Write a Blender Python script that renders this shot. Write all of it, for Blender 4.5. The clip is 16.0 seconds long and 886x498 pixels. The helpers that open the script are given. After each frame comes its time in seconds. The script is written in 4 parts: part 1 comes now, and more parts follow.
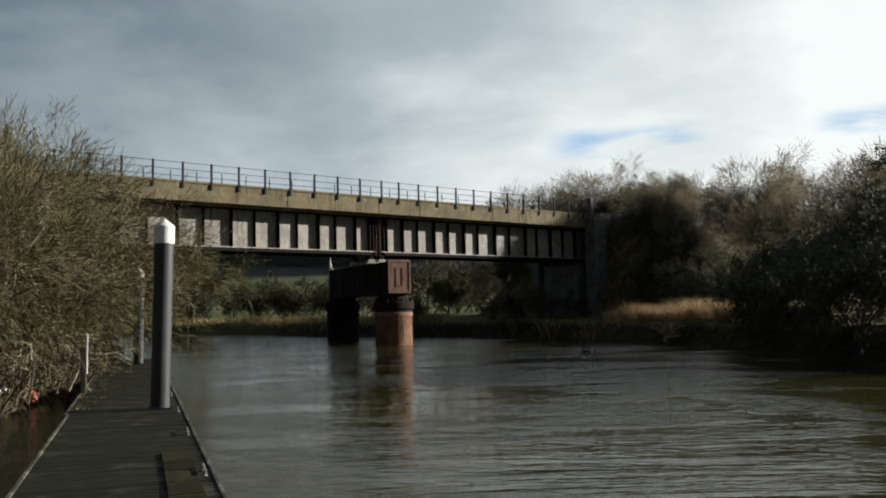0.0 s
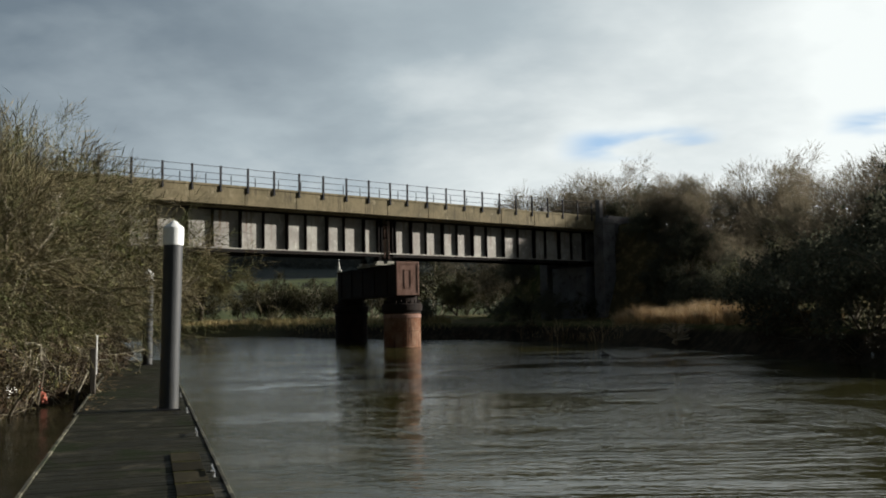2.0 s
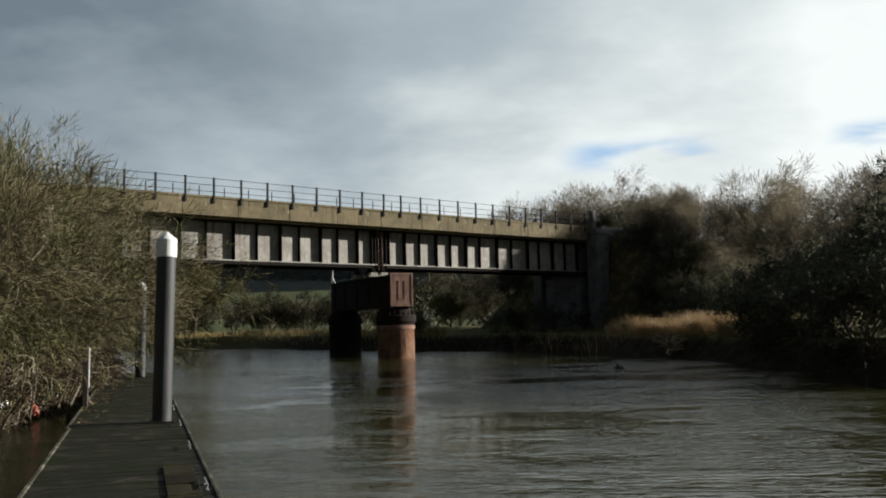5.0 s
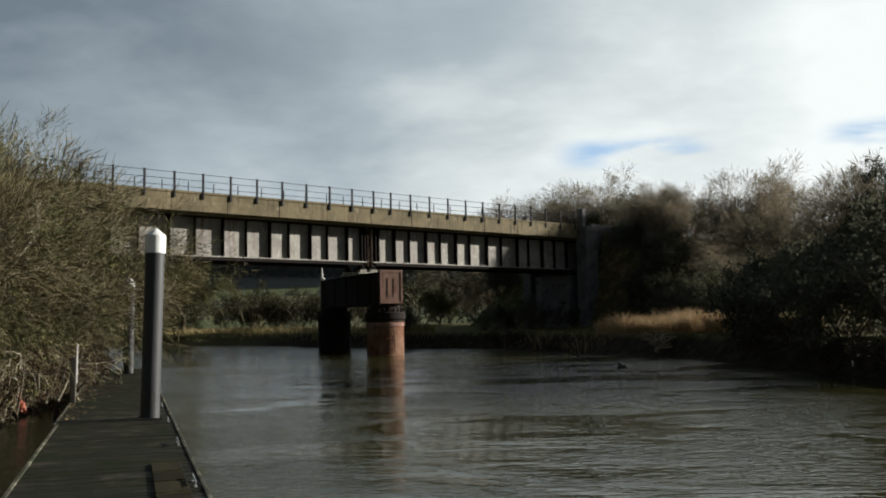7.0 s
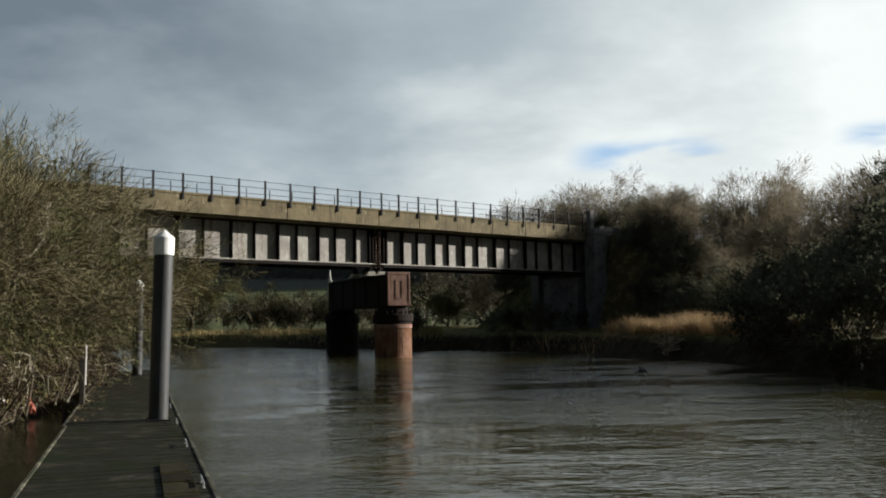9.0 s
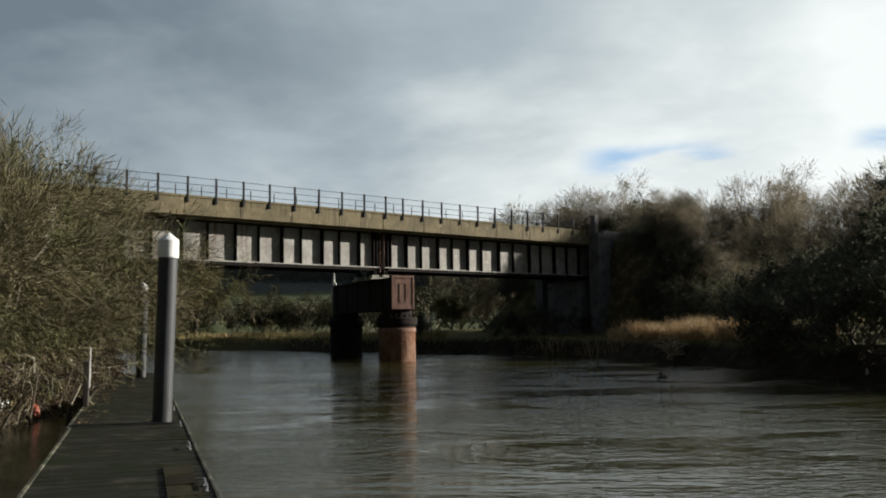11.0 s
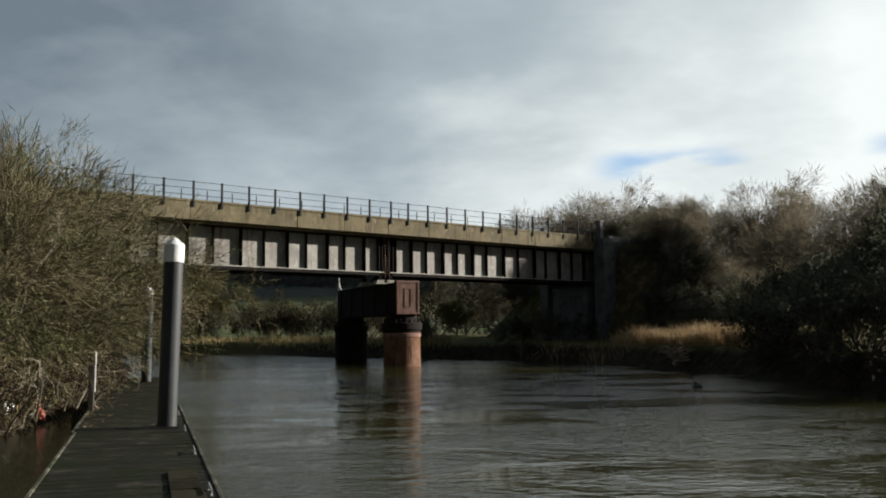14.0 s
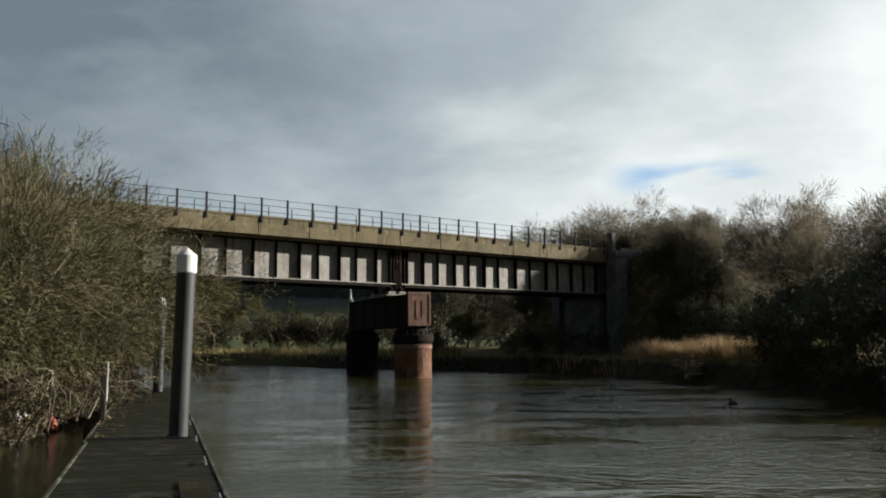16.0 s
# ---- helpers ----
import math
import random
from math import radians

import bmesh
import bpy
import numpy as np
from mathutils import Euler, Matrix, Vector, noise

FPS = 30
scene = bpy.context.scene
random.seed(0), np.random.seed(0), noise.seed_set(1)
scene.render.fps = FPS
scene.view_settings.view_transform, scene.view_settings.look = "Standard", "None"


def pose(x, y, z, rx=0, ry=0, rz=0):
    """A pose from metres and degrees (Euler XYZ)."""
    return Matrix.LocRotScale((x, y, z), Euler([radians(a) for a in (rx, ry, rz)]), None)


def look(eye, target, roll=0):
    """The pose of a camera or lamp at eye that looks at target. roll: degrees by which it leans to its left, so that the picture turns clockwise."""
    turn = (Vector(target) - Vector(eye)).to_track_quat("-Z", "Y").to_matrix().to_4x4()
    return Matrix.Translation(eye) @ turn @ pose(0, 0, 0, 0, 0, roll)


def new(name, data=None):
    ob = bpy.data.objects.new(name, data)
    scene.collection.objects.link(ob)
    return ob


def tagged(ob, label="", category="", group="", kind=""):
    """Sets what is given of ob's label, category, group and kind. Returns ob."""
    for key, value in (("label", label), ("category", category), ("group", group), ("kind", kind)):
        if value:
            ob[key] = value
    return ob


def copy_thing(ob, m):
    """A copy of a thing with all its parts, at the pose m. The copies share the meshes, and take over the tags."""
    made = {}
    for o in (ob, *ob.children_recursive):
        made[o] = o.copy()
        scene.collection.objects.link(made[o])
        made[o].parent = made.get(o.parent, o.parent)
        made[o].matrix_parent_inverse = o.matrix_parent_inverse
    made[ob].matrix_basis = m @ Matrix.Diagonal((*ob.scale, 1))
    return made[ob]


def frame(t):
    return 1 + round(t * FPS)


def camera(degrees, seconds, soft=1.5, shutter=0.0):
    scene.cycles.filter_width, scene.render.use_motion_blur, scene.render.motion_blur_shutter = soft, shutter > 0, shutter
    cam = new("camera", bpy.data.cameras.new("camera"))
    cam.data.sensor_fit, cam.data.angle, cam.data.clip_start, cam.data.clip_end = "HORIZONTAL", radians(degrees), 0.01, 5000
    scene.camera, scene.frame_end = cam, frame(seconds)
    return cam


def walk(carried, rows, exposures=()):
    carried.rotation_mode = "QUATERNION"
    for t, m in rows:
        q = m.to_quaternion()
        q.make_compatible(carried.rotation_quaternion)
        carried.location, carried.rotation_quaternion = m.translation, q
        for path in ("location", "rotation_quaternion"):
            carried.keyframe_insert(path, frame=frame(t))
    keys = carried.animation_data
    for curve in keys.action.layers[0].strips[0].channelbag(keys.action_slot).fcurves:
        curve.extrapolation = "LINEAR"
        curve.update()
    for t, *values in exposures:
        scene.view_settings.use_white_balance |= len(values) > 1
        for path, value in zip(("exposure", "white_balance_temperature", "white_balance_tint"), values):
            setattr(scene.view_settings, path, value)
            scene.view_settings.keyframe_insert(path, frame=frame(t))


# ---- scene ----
# ================= camera =================
EYE = (0.0, 0.0, 2.15)
TURNS = [  # seconds, yaw, pitch, roll
    (0.0, 0.000, 3.881, 1.201),
    (0.5, 0.393, 3.995, 1.324),
    (1.0, 0.008, 3.712, 1.235),
    (1.5, 0.194, 3.945, 1.098),
    (2.0, 0.525, 4.017, 1.033),
    (2.5, 0.881, 4.082, 0.938),
    (3.0, 1.196, 4.220, 1.203),
    (3.5, 1.112, 4.519, 1.291),
    (4.0, 0.517, 4.590, 1.120),
    (6.5, -0.163, 4.877, 1.282),
    (7.0, -0.526, 4.528, 1.056),
    (7.5, -0.156, 4.515, 1.206),
    (8.0, 0.348, 4.659, 1.185),
    (8.5, 0.538, 4.813, 1.275),
    (9.0, -0.035, 4.664, 0.965),
    (11.5, 0.237, 4.925, 0.744),
    (12.0, -0.180, 4.812, 0.762),
    (12.5, 0.315, 5.001, 0.709),
    (13.0, 0.442, 5.069, 0.560),
    (13.5, 0.461, 5.039, 0.750),
    (14.0, 0.518, 5.227, 0.599),
    (14.5, 0.990, 5.339, 0.618),
    (15.0, 1.052, 5.499, 0.631),
    (15.5, 1.352, 5.720, 0.509),
    (16.0, 1.225, 5.975, 0.258),
]
cam = camera(52.0, 16.0, soft=1.9)
walk(cam, [(t, pose(*EYE, 90 + p, r, y)) for t, y, p, r in TURNS])

# ================= light =================
SUN_AZ, SUN_EL = radians(76), radians(17)   # clockwise from +y, and above the horizon
to_sun = Vector((math.sin(SUN_AZ) * math.cos(SUN_EL), math.cos(SUN_AZ) * math.cos(SUN_EL), math.sin(SUN_EL)))
sun = new("sun", bpy.data.lights.new("sun", "SUN"))
sun.data.energy, sun.data.angle, sun.data.color = 5.0, radians(0.6), (1.0, 0.945, 0.85)
sun.matrix_world = look(to_sun * 100, (0, 0, 0))
scene.view_settings.exposure = 0.8


class Nodes:
    """Small helper to write node graphs."""

    def __init__(self, tree):
        self.t = tree

    def n(self, kind, **inputs):
        node = self.t.nodes.new(kind)
        for key, value in inputs.items():
            if key.startswith("_"):
                continue
            self.put(node.inputs[key.replace("_", " ") if key.replace("_", " ") in node.inputs else key], value)
        return node

    def put(self, socket, value):
        if isinstance(value, bpy.types.NodeSocket):
            self.t.links.new(value, socket)
        else:
            socket.default_value = value

    def math(self, op, a, b=0.0, c=0.0, clamp=False):
        m = self.t.nodes.new("ShaderNodeMath")
        m.operation, m.use_clamp = op, clamp
        for i, v in enumerate((a, b, c)):
            self.put(m.inputs[i], v)
        return m.outputs[0]

    def vmath(self, op, a, b=(0, 0, 0)):
        m = self.t.nodes.new("ShaderNodeVectorMath")
        m.operation = op
        self.put(m.inputs[0], a)
        if op == "SCALE":
            self.put(m.inputs["Scale"], b)
        else:
            self.put(m.inputs[1], b)
        return m.outputs[1] if op in ("DOT_PRODUCT", "LENGTH", "DISTANCE") else m.outputs[0]

    def noise(self, vec, scale, detail=4.0, rough=0.55, distort=0.0):
        m = self.t.nodes.new("ShaderNodeTexNoise")
        self.put(m.inputs["Vector"], vec)
        m.inputs["Scale"].default_value, m.inputs["Detail"].default_value = scale, detail
        m.inputs["Roughness"].default_value, m.inputs["Distortion"].default_value = rough, distort
        return m.outputs[0]

    def span(self, v, a, b, c=0.0, d=1.0, smooth=True):
        m = self.t.nodes.new("ShaderNodeMapRange")
        m.interpolation_type = "SMOOTHSTEP" if smooth else "LINEAR"
        for i, x in enumerate((v, a, b, c, d)):
            self.put(m.inputs[i], x)
        return m.outputs[0]

    def mix(self, fac, a, b, mode="MIX"):
        m = self.t.nodes.new("ShaderNodeMix")
        m.data_type, m.blend_type = "RGBA", mode
        for s, v in ((m.inputs[0], fac), (m.inputs[6], a), (m.inputs[7], b)):
            self.put(s, (*v, 1.0) if isinstance(v, tuple) and len(v) == 3 else v)
        return m.outputs[2]

    def stretch(self, vec, x, y, z):
        return self.vmath("MULTIPLY", vec, (x, y, z))


def cloud_sky(N, way, blue):
    """Broken winter cloud as a function of the direction: grey in the north-west, bright towards the sun."""
    sep = N.n("ShaderNodeSeparateXYZ", Vector=way)
    x, y, z = sep.outputs
    high = N.math("ADD", N.math("MAXIMUM", z, 0.0), 0.34)
    flat = N.vmath("DIVIDE", way, N.n("ShaderNodeCombineXYZ", X=high, Y=high, Z=1.0).outputs[0])
    big = N.noise(N.stretch(flat, 1.2, 1.2, 0.6), 1.25, 5.0, 0.52, 0.15)
    mid = N.noise(N.stretch(flat, 1.0, 1.3, 2.0), 3.4, 6.0, 0.6, 0.2)
    lump = N.math("ADD", N.math("MULTIPLY", big, 0.75), N.math("MULTIPLY", mid, 0.25))
    sunward = N.math("ADD", x, N.math("MULTIPLY_ADD", y, 0.5, -0.46))
    side = N.span(N.math("SUBTRACT", sunward, N.math("MULTIPLY", N.math("MULTIPLY", z, z), 0.7)), -0.55, 0.42, 0.0, 1.0, smooth=False)
    bright = N.math("ADD", N.math("MULTIPLY", side, 1.12), N.span(lump, 0.33, 0.68, -0.22, 0.15))
    low = N.span(z, 0.02, 0.20, 0.26, 0.0)
    bright = N.math("ADD", bright, low, clamp=True)
    rear_dim = N.span(y, -0.35, 0.45, 0.62, 1.0)   # unseen sky behind the camera, dimmed to deepen the shade
    ramp = N.t.nodes.new("ShaderNodeValToRGB")
    N.put(ramp.inputs[0], bright)
    e = ramp.color_ramp.elements
    e[0].position, e[0].color = 0.0, (0.162, 0.209, 0.253, 1)
    e[1].position, e[1].color = 1.0, (0.90, 0.95, 0.94, 1)
    m = e.new(0.45)
    m.color = (0.40, 0.47, 0.51, 1)
    # gaps of blue low in the east
    gap = N.noise(N.stretch(way, 3.0, 3.0, 15.0), 1.7, 4.0, 0.5, 0.3)
    band = N.math("MULTIPLY", N.span(z, 0.156, 0.172), N.span(z, 0.198, 0.182))
    where = N.math("MULTIPLY", band, N.math("ADD", N.math("MULTIPLY", N.span(x, 0.105, 0.16), N.span(x, 0.29, 0.25)), N.span(x, 0.37, 0.41)))
    hole = N.math("MULTIPLY", N.span(gap, 0.40, 0.60), where, clamp=True)
    return N.vmath("SCALE", N.mix(hole, ramp.outputs[0], blue), rear_dim)


world = bpy.data.worlds.new("world")
scene.world = world
world.use_nodes = True
N = Nodes(world.node_tree)
sky = world.node_tree.nodes.new("ShaderNodeTexSky")
sky.sky_type, sky.sun_disc, sky.sun_elevation, sky.sun_rotation = "NISHITA", False, SUN_EL, SUN_AZ
bg = world.node_tree.nodes["Background"]
way = N.vmath("NORMALIZE", N.n("ShaderNodeTexCoord").outputs["Generated"])
dim = N.vmath("SCALE", sky.outputs[0], 0.10)
N.put(bg.inputs[0], cloud_sky(N, way, dim))
bg.inputs[1].default_value = 0.32

# ================= materials =================


def material(name):
    m = bpy.data.materials.new(name)
    m.use_nodes = True
    N = Nodes(m.node_tree)
    b = m.node_tree.nodes["Principled BSDF"]
    return m, N, b


def weathered(name, a, b_, c=None, scale=1.0, rough=0.8, metal=0.0, bump=0.3, fine=30.0, streak=None, vary=0.0, spec=0.4, spots=None):
    """A worn surface: two tones in large patches, stain c in blotches or vertical streaks, fine grain and relief."""
    m, N, b = material(name)
    co = N.n("ShaderNodeTexCoord").outputs["Object"]
    big = N.noise(co, scale, 6.0, 0.62, 0.2)
    grain = N.noise(co, fine, 4.0, 0.6)
    col = N.mix(N.span(big, 0.35, 0.66), a, b_)
    if c:
        st = N.noise(N.stretch(co, *(streak or (1, 1, 1))), scale * 2.2, 5.0, 0.65, 0.15)
        col = N.mix(N.span(st, 0.52, 0.72), col, c)
    if spots:
        col = N.mix(N.span(N.noise(N.stretch(co, 1.0, 1.0, 0.5), scale * 5.0, 5.0, 0.7, 0.3), 0.56, 0.68, 0.0, 0.8), col, spots)
    col = N.mix(0.45, col, N.mix(grain, (0.35, 0.35, 0.35), (1.35, 1.35, 1.35)), "MULTIPLY")
    if vary:
        rnd = N.n("ShaderNodeObjectInfo").outputs["Random"]
        col = N.mix(1.0, col, N.mix(rnd, (1 - vary,) * 3, (1 + vary,) * 3), "MULTIPLY")
    N.put(b.inputs["Base Color"], col)
    N.put(b.inputs["Roughness"], N.span(big, 0.3, 0.7, rough - 0.08, min(1, rough + 0.1)))
    b.inputs["Metallic"].default_value = metal
    b.inputs["Specular IOR Level"].default_value = spec
    bp = N.n("ShaderNodeBump", Height=N.math("ADD", grain, N.math("MULTIPLY", big, 2.0)))
    bp.inputs["Strength"].default_value, bp.inputs["Distance"].default_value = bump, 0.02
    N.put(b.inputs["Normal"], bp.outputs[0])
    return m


M_LEDGE = weathered("ledge_concrete", (0.105, 0.087, 0.046), (0.19, 0.158, 0.096), (0.055, 0.045, 0.028), 0.7, 0.92, bump=0.5, fine=9, streak=(2.4, 2.4, 0.25), spots=(0.25, 0.215, 0.14))
M_GIRDER = weathered("girder_paint", (0.20, 0.183, 0.165), (0.345, 0.338, 0.306), (0.155, 0.10, 0.072), 0.62, 0.7, bump=0.25, fine=14, streak=(2.4, 2.4, 0.22), spots=(0.50, 0.50, 0.44))
# rust-stained girder steel, near-black with the shade put into its colour
M_FLANGE = weathered("shade_dark_steel", (0.012, 0.011, 0.011), (0.019, 0.016, 0.015), (0.022, 0.014, 0.011), 1.2, 0.85, bump=0.3, spec=0.1)
M_RUST = weathered("rusted_column", (0.150, 0.068, 0.040), (0.225, 0.140, 0.098), (0.06, 0.03, 0.022), 0.9, 0.95, bump=0.04, fine=16, streak=(1.5, 1.5, 0.2), spec=0.05, spots=(0.27, 0.205, 0.15))
# near-black iron: the shade on beam sides and rear cylinder is put into it
M_SHADEIRON = weathered("dark_shaded_iron", (0.014, 0.011, 0.010), (0.026, 0.018, 0.015), (0.010, 0.008, 0.008), 1.3, 0.9, bump=0.4, fine=18, streak=(1.5, 1.5, 0.3), spec=0.15)
M_RUSTPLATE = weathered("rusted_plate", (0.20, 0.115, 0.088), (0.29, 0.185, 0.150), (0.10, 0.05, 0.036), 1.3, 0.85, bump=0.4, fine=18, streak=(1.5, 1.5, 0.3), spec=0.2)
M_STONE = weathered("abutment_stone", (0.13, 0.125, 0.13), (0.19, 0.185, 0.185), (0.07, 0.068, 0.062), 0.8, 0.9, bump=0.6, fine=12)
M_PAD = weathered("bearing_concrete", (0.42, 0.40, 0.34), (0.5, 0.48, 0.42), (0.24, 0.22, 0.18), 2.0, 0.9)
M_IRON = weathered("railing_iron", (0.018, 0.019, 0.024), (0.03, 0.03, 0.034), (0.045, 0.03, 0.024), 2.0, 0.8, bump=0.1, spec=0.2)
M_PILE = weathered("pile_sleeve", (0.025, 0.028, 0.031), (0.039, 0.042, 0.046), (0.064, 0.06, 0.047), 1.6, 0.55, bump=0.08, fine=40, streak=(1.5, 1.5, 0.25))
M_CAP = weathered("pile_cap_white", (0.74, 0.76, 0.76), (0.82, 0.83, 0.82), (0.60, 0.60, 0.54), 3.0, 0.45, bump=0.08, fine=50)
M_PANEL = weathered("hatch_wood", (0.016, 0.014, 0.009), (0.030, 0.026, 0.016), (0.012, 0.016, 0.008), 3.0, 0.9, bump=0.5, vary=0.35, spec=0.06)
M_MOSS = weathered("joint_moss", (0.030, 0.030, 0.010), (0.058, 0.054, 0.018), (0.025, 0.024, 0.012), 6.0, 0.95, bump=0.6, spec=0.05)
M_FLOAT = weathered("float_plastic", (0.04, 0.04, 0.042), (0.06, 0.06, 0.06), (0.07, 0.065, 0.05), 2.0, 0.6)
M_GALV = weathered("galvanised", (0.55, 0.56, 0.57), (0.66, 0.67, 0.68), None, 6.0, 0.35, metal=0.85, bump=0.1)
M_WOOD = weathered("stake_wood", (0.035, 0.029, 0.022), (0.06, 0.05, 0.037), (0.025, 0.022, 0.018), 4.0, 0.85, bump=0.5)
M_WHITE = weathered("white_plastic", (0.72, 0.72, 0.70), (0.8, 0.8, 0.78), None, 8.0, 0.5, bump=0.1)
M_RED = weathered("red_plastic", (0.36, 0.085, 0.05), (0.46, 0.13, 0.08), None, 8.0, 0.5, bump=0.2)
M_BARK = weathered("bark", (0.11, 0.09, 0.065), (0.22, 0.185, 0.135), (0.13, 0.14, 0.075), 3.0, 0.9, bump=0.6, fine=25)
M_PALEBARK = weathered("lichened_bark", (0.17, 0.15, 0.105), (0.35, 0.315, 0.24), (0.09, 0.08, 0.05), 5.0, 0.9, bump=0.6, fine=25)
M_STEM = weathered("stem_bark", (0.062, 0.048, 0.033), (0.12, 0.095, 0.067), (0.08, 0.084, 0.048), 5.0, 0.9, bump=0.6, fine=25)
M_DRIFT = weathered("driftwood", (0.34, 0.26, 0.175), (0.46, 0.37, 0.26), None, 4.0, 0.9, bump=0.5)
M_DARKWOOD = weathered("wet_wood", (0.03, 0.025, 0.02), (0.05, 0.04, 0.03), None, 6.0, 0.5, bump=0.5)
M_BALLAST = weathered("ballast", (0.16, 0.15, 0.13), (0.24, 0.22, 0.19), None, 3.0, 0.95, bump=0.8)
M_SPIRE = weathered("spire_stone", (0.48, 0.47, 0.44), (0.56, 0.55, 0.52), None, 0.3, 0.9)


def foliage(name, a, b_, c, rough=0.75, thin=0.15, gloss=0.2):
    """Twigs or leaves: tone varies from island to island and from plant to plant."""
    m, N, b = material(name)
    r = N.n("ShaderNodeNewGeometry").outputs["Random Per Island"]
    o = N.n("ShaderNodeObjectInfo").outputs["Random"]
    co = N.n("ShaderNodeTexCoord").outputs["Object"]
    col = N.mix(r, a, b_)
    col = N.mix(N.span(N.noise(co, 0.7, 3.0), 0.45, 0.65), col, c)
    col = N.mix(1.0, col, N.mix(o, (0.78, 0.78, 0.78), (1.2, 1.2, 1.2)), "MULTIPLY")
    N.put(b.inputs["Base Color"], col)
    b.inputs["Roughness"].default_value = rough
    b.inputs["Specular IOR Level"].default_value = gloss
    if thin:
        tr = N.n("ShaderNodeBsdfTranslucent")
        N.put(tr.inputs["Color"], col)
        mx = N.n("ShaderNodeMixShader", Fac=thin)
        N.put(mx.inputs[1], b.outputs[0])
        N.put(mx.inputs[2], tr.outputs[0])
        N.put(m.node_tree.nodes["Material Output"].inputs[0], mx.outputs[0])
    return m


M_TWIG_L = foliage("willow_twigs", (0.030, 0.026, 0.014), (0.20, 0.165, 0.090), (0.074, 0.080, 0.028), thin=0)
M_TWIG_R = foliage("thorn_twigs", (0.115, 0.098, 0.070), (0.27, 0.228, 0.165), (0.17, 0.152, 0.108), thin=0.45, gloss=0.05)
M_LEAF_L = foliage("lichen_leaves", (0.06, 0.065, 0.02), (0.12, 0.11, 0.045), (0.05, 0.06, 0.02))
M_IVY = foliage("ivy_leaves", (0.075, 0.080, 0.058), (0.125, 0.128, 0.088), (0.110, 0.113, 0.078), 0.85, thin=0.3, gloss=0.06)
M_NEEDLE = foliage("conifer_needles", (0.018, 0.03, 0.02), (0.04, 0.055, 0.03), (0.03, 0.045, 0.02), 0.6)
M_BRAMBLE = foliage("bramble_leaves", (0.026, 0.028, 0.015), (0.045, 0.04, 0.022), (0.03, 0.033, 0.016), thin=0.4, gloss=0.05)
M_LEAFLITTER = foliage("leaf_litter", (0.09, 0.06, 0.032), (0.22, 0.16, 0.09), (0.13, 0.10, 0.05))
M_REED = foliage("dead_reeds", (0.40, 0.285, 0.155), (0.60, 0.455, 0.27), (0.47, 0.325, 0.175))
M_GRASS = foliage("bank_grass", (0.22, 0.175, 0.08), (0.40, 0.31, 0.155), (0.18, 0.165, 0.065))
M_FAR = foliage("far_wood", (0.042, 0.046, 0.040), (0.062, 0.062, 0.052), (0.042, 0.049, 0.050), thin=0.3, gloss=0.02)
M_DEADLEAF = foliage("dead_leaves", (0.032, 0.021, 0.012), (0.074, 0.047, 0.027), (0.038, 0.032, 0.016))
# brighter copy of the ivy: sunlight is put into the leaf colour
M_IVYLIT = foliage("ivy_lit_tone", (0.13, 0.135, 0.07), (0.26, 0.255, 0.16), (0.17, 0.172, 0.095), 0.5, thin=0.3)
M_HEDGE = foliage("hedge_twigs", (0.036, 0.034, 0.022), (0.07, 0.06, 0.04), (0.045, 0.046, 0.027), thin=0.3, gloss=0.05)
M_OLIVE = foliage("olive_twigs", (0.085, 0.078, 0.036), (0.14, 0.122, 0.06), (0.105, 0.095, 0.045), thin=0.35, gloss=0.05)


def deck_material(name, wood, pale, moss, pale_from, moss_from, spec):
    """Wet old timber: tone from board to board, pale worn patches and moss that run on over the joints."""
    m, N, b = material(name)
    co = N.n("ShaderNodeNewGeometry").outputs["Position"]
    ob = N.n("ShaderNodeTexCoord").outputs["Object"]
    rnd = N.n("ShaderNodeObjectInfo").outputs["Random"]
    grain = N.noise(N.stretch(ob, 2.0, 30.0, 30.0), 2.0, 4.0, 0.6)
    speck = N.noise(co, 26.0, 4.0, 0.65)
    patch = N.noise(co, 2.4, 6.0, 0.68, 0.4)
    green = N.noise(co, 1.1, 6.0, 0.66, 0.6)
    col = N.mix(1.0, wood, N.mix(rnd, (0.78, 0.78, 0.78), (1.22, 1.22, 1.22)), "MULTIPLY")
    col = N.mix(N.span(N.math("ADD", patch, N.math("MULTIPLY", speck, 0.35)), pale_from, pale_from + 0.16), col, pale)
    col = N.mix(N.span(N.math("ADD", green, N.math("MULTIPLY", speck, 0.3)), moss_from, moss_from + 0.14), col, moss)
    col = N.mix(0.5, col, N.mix(grain, (0.3, 0.3, 0.3), (1.4, 1.4, 1.4)), "MULTIPLY")
    N.put(b.inputs["Base Color"], col)
    N.put(b.inputs["Roughness"], N.span(green, 0.35, 0.65, 0.52, 0.9))
    b.inputs["Specular IOR Level"].default_value = spec
    bp = N.n("ShaderNodeBump", Height=N.math("ADD", grain, N.math("MULTIPLY", speck, 1.5)))
    bp.inputs["Strength"].default_value, bp.inputs["Distance"].default_value = 0.6, 0.012
    N.put(b.inputs["Normal"], bp.outputs[0])
    return m


M_BOARD = deck_material("deck_board", (0.018, 0.0175, 0.0115, 1.0), (0.055, 0.05, 0.036), (0.013, 0.018, 0.007), 0.70, 0.65, 0.09)
M_FASCIA = deck_material("deck_fascia", (0.035, 0.033, 0.022, 1.0), (0.17, 0.16, 0.115), (0.016, 0.024, 0.008), 0.66, 0.68, 0.25)


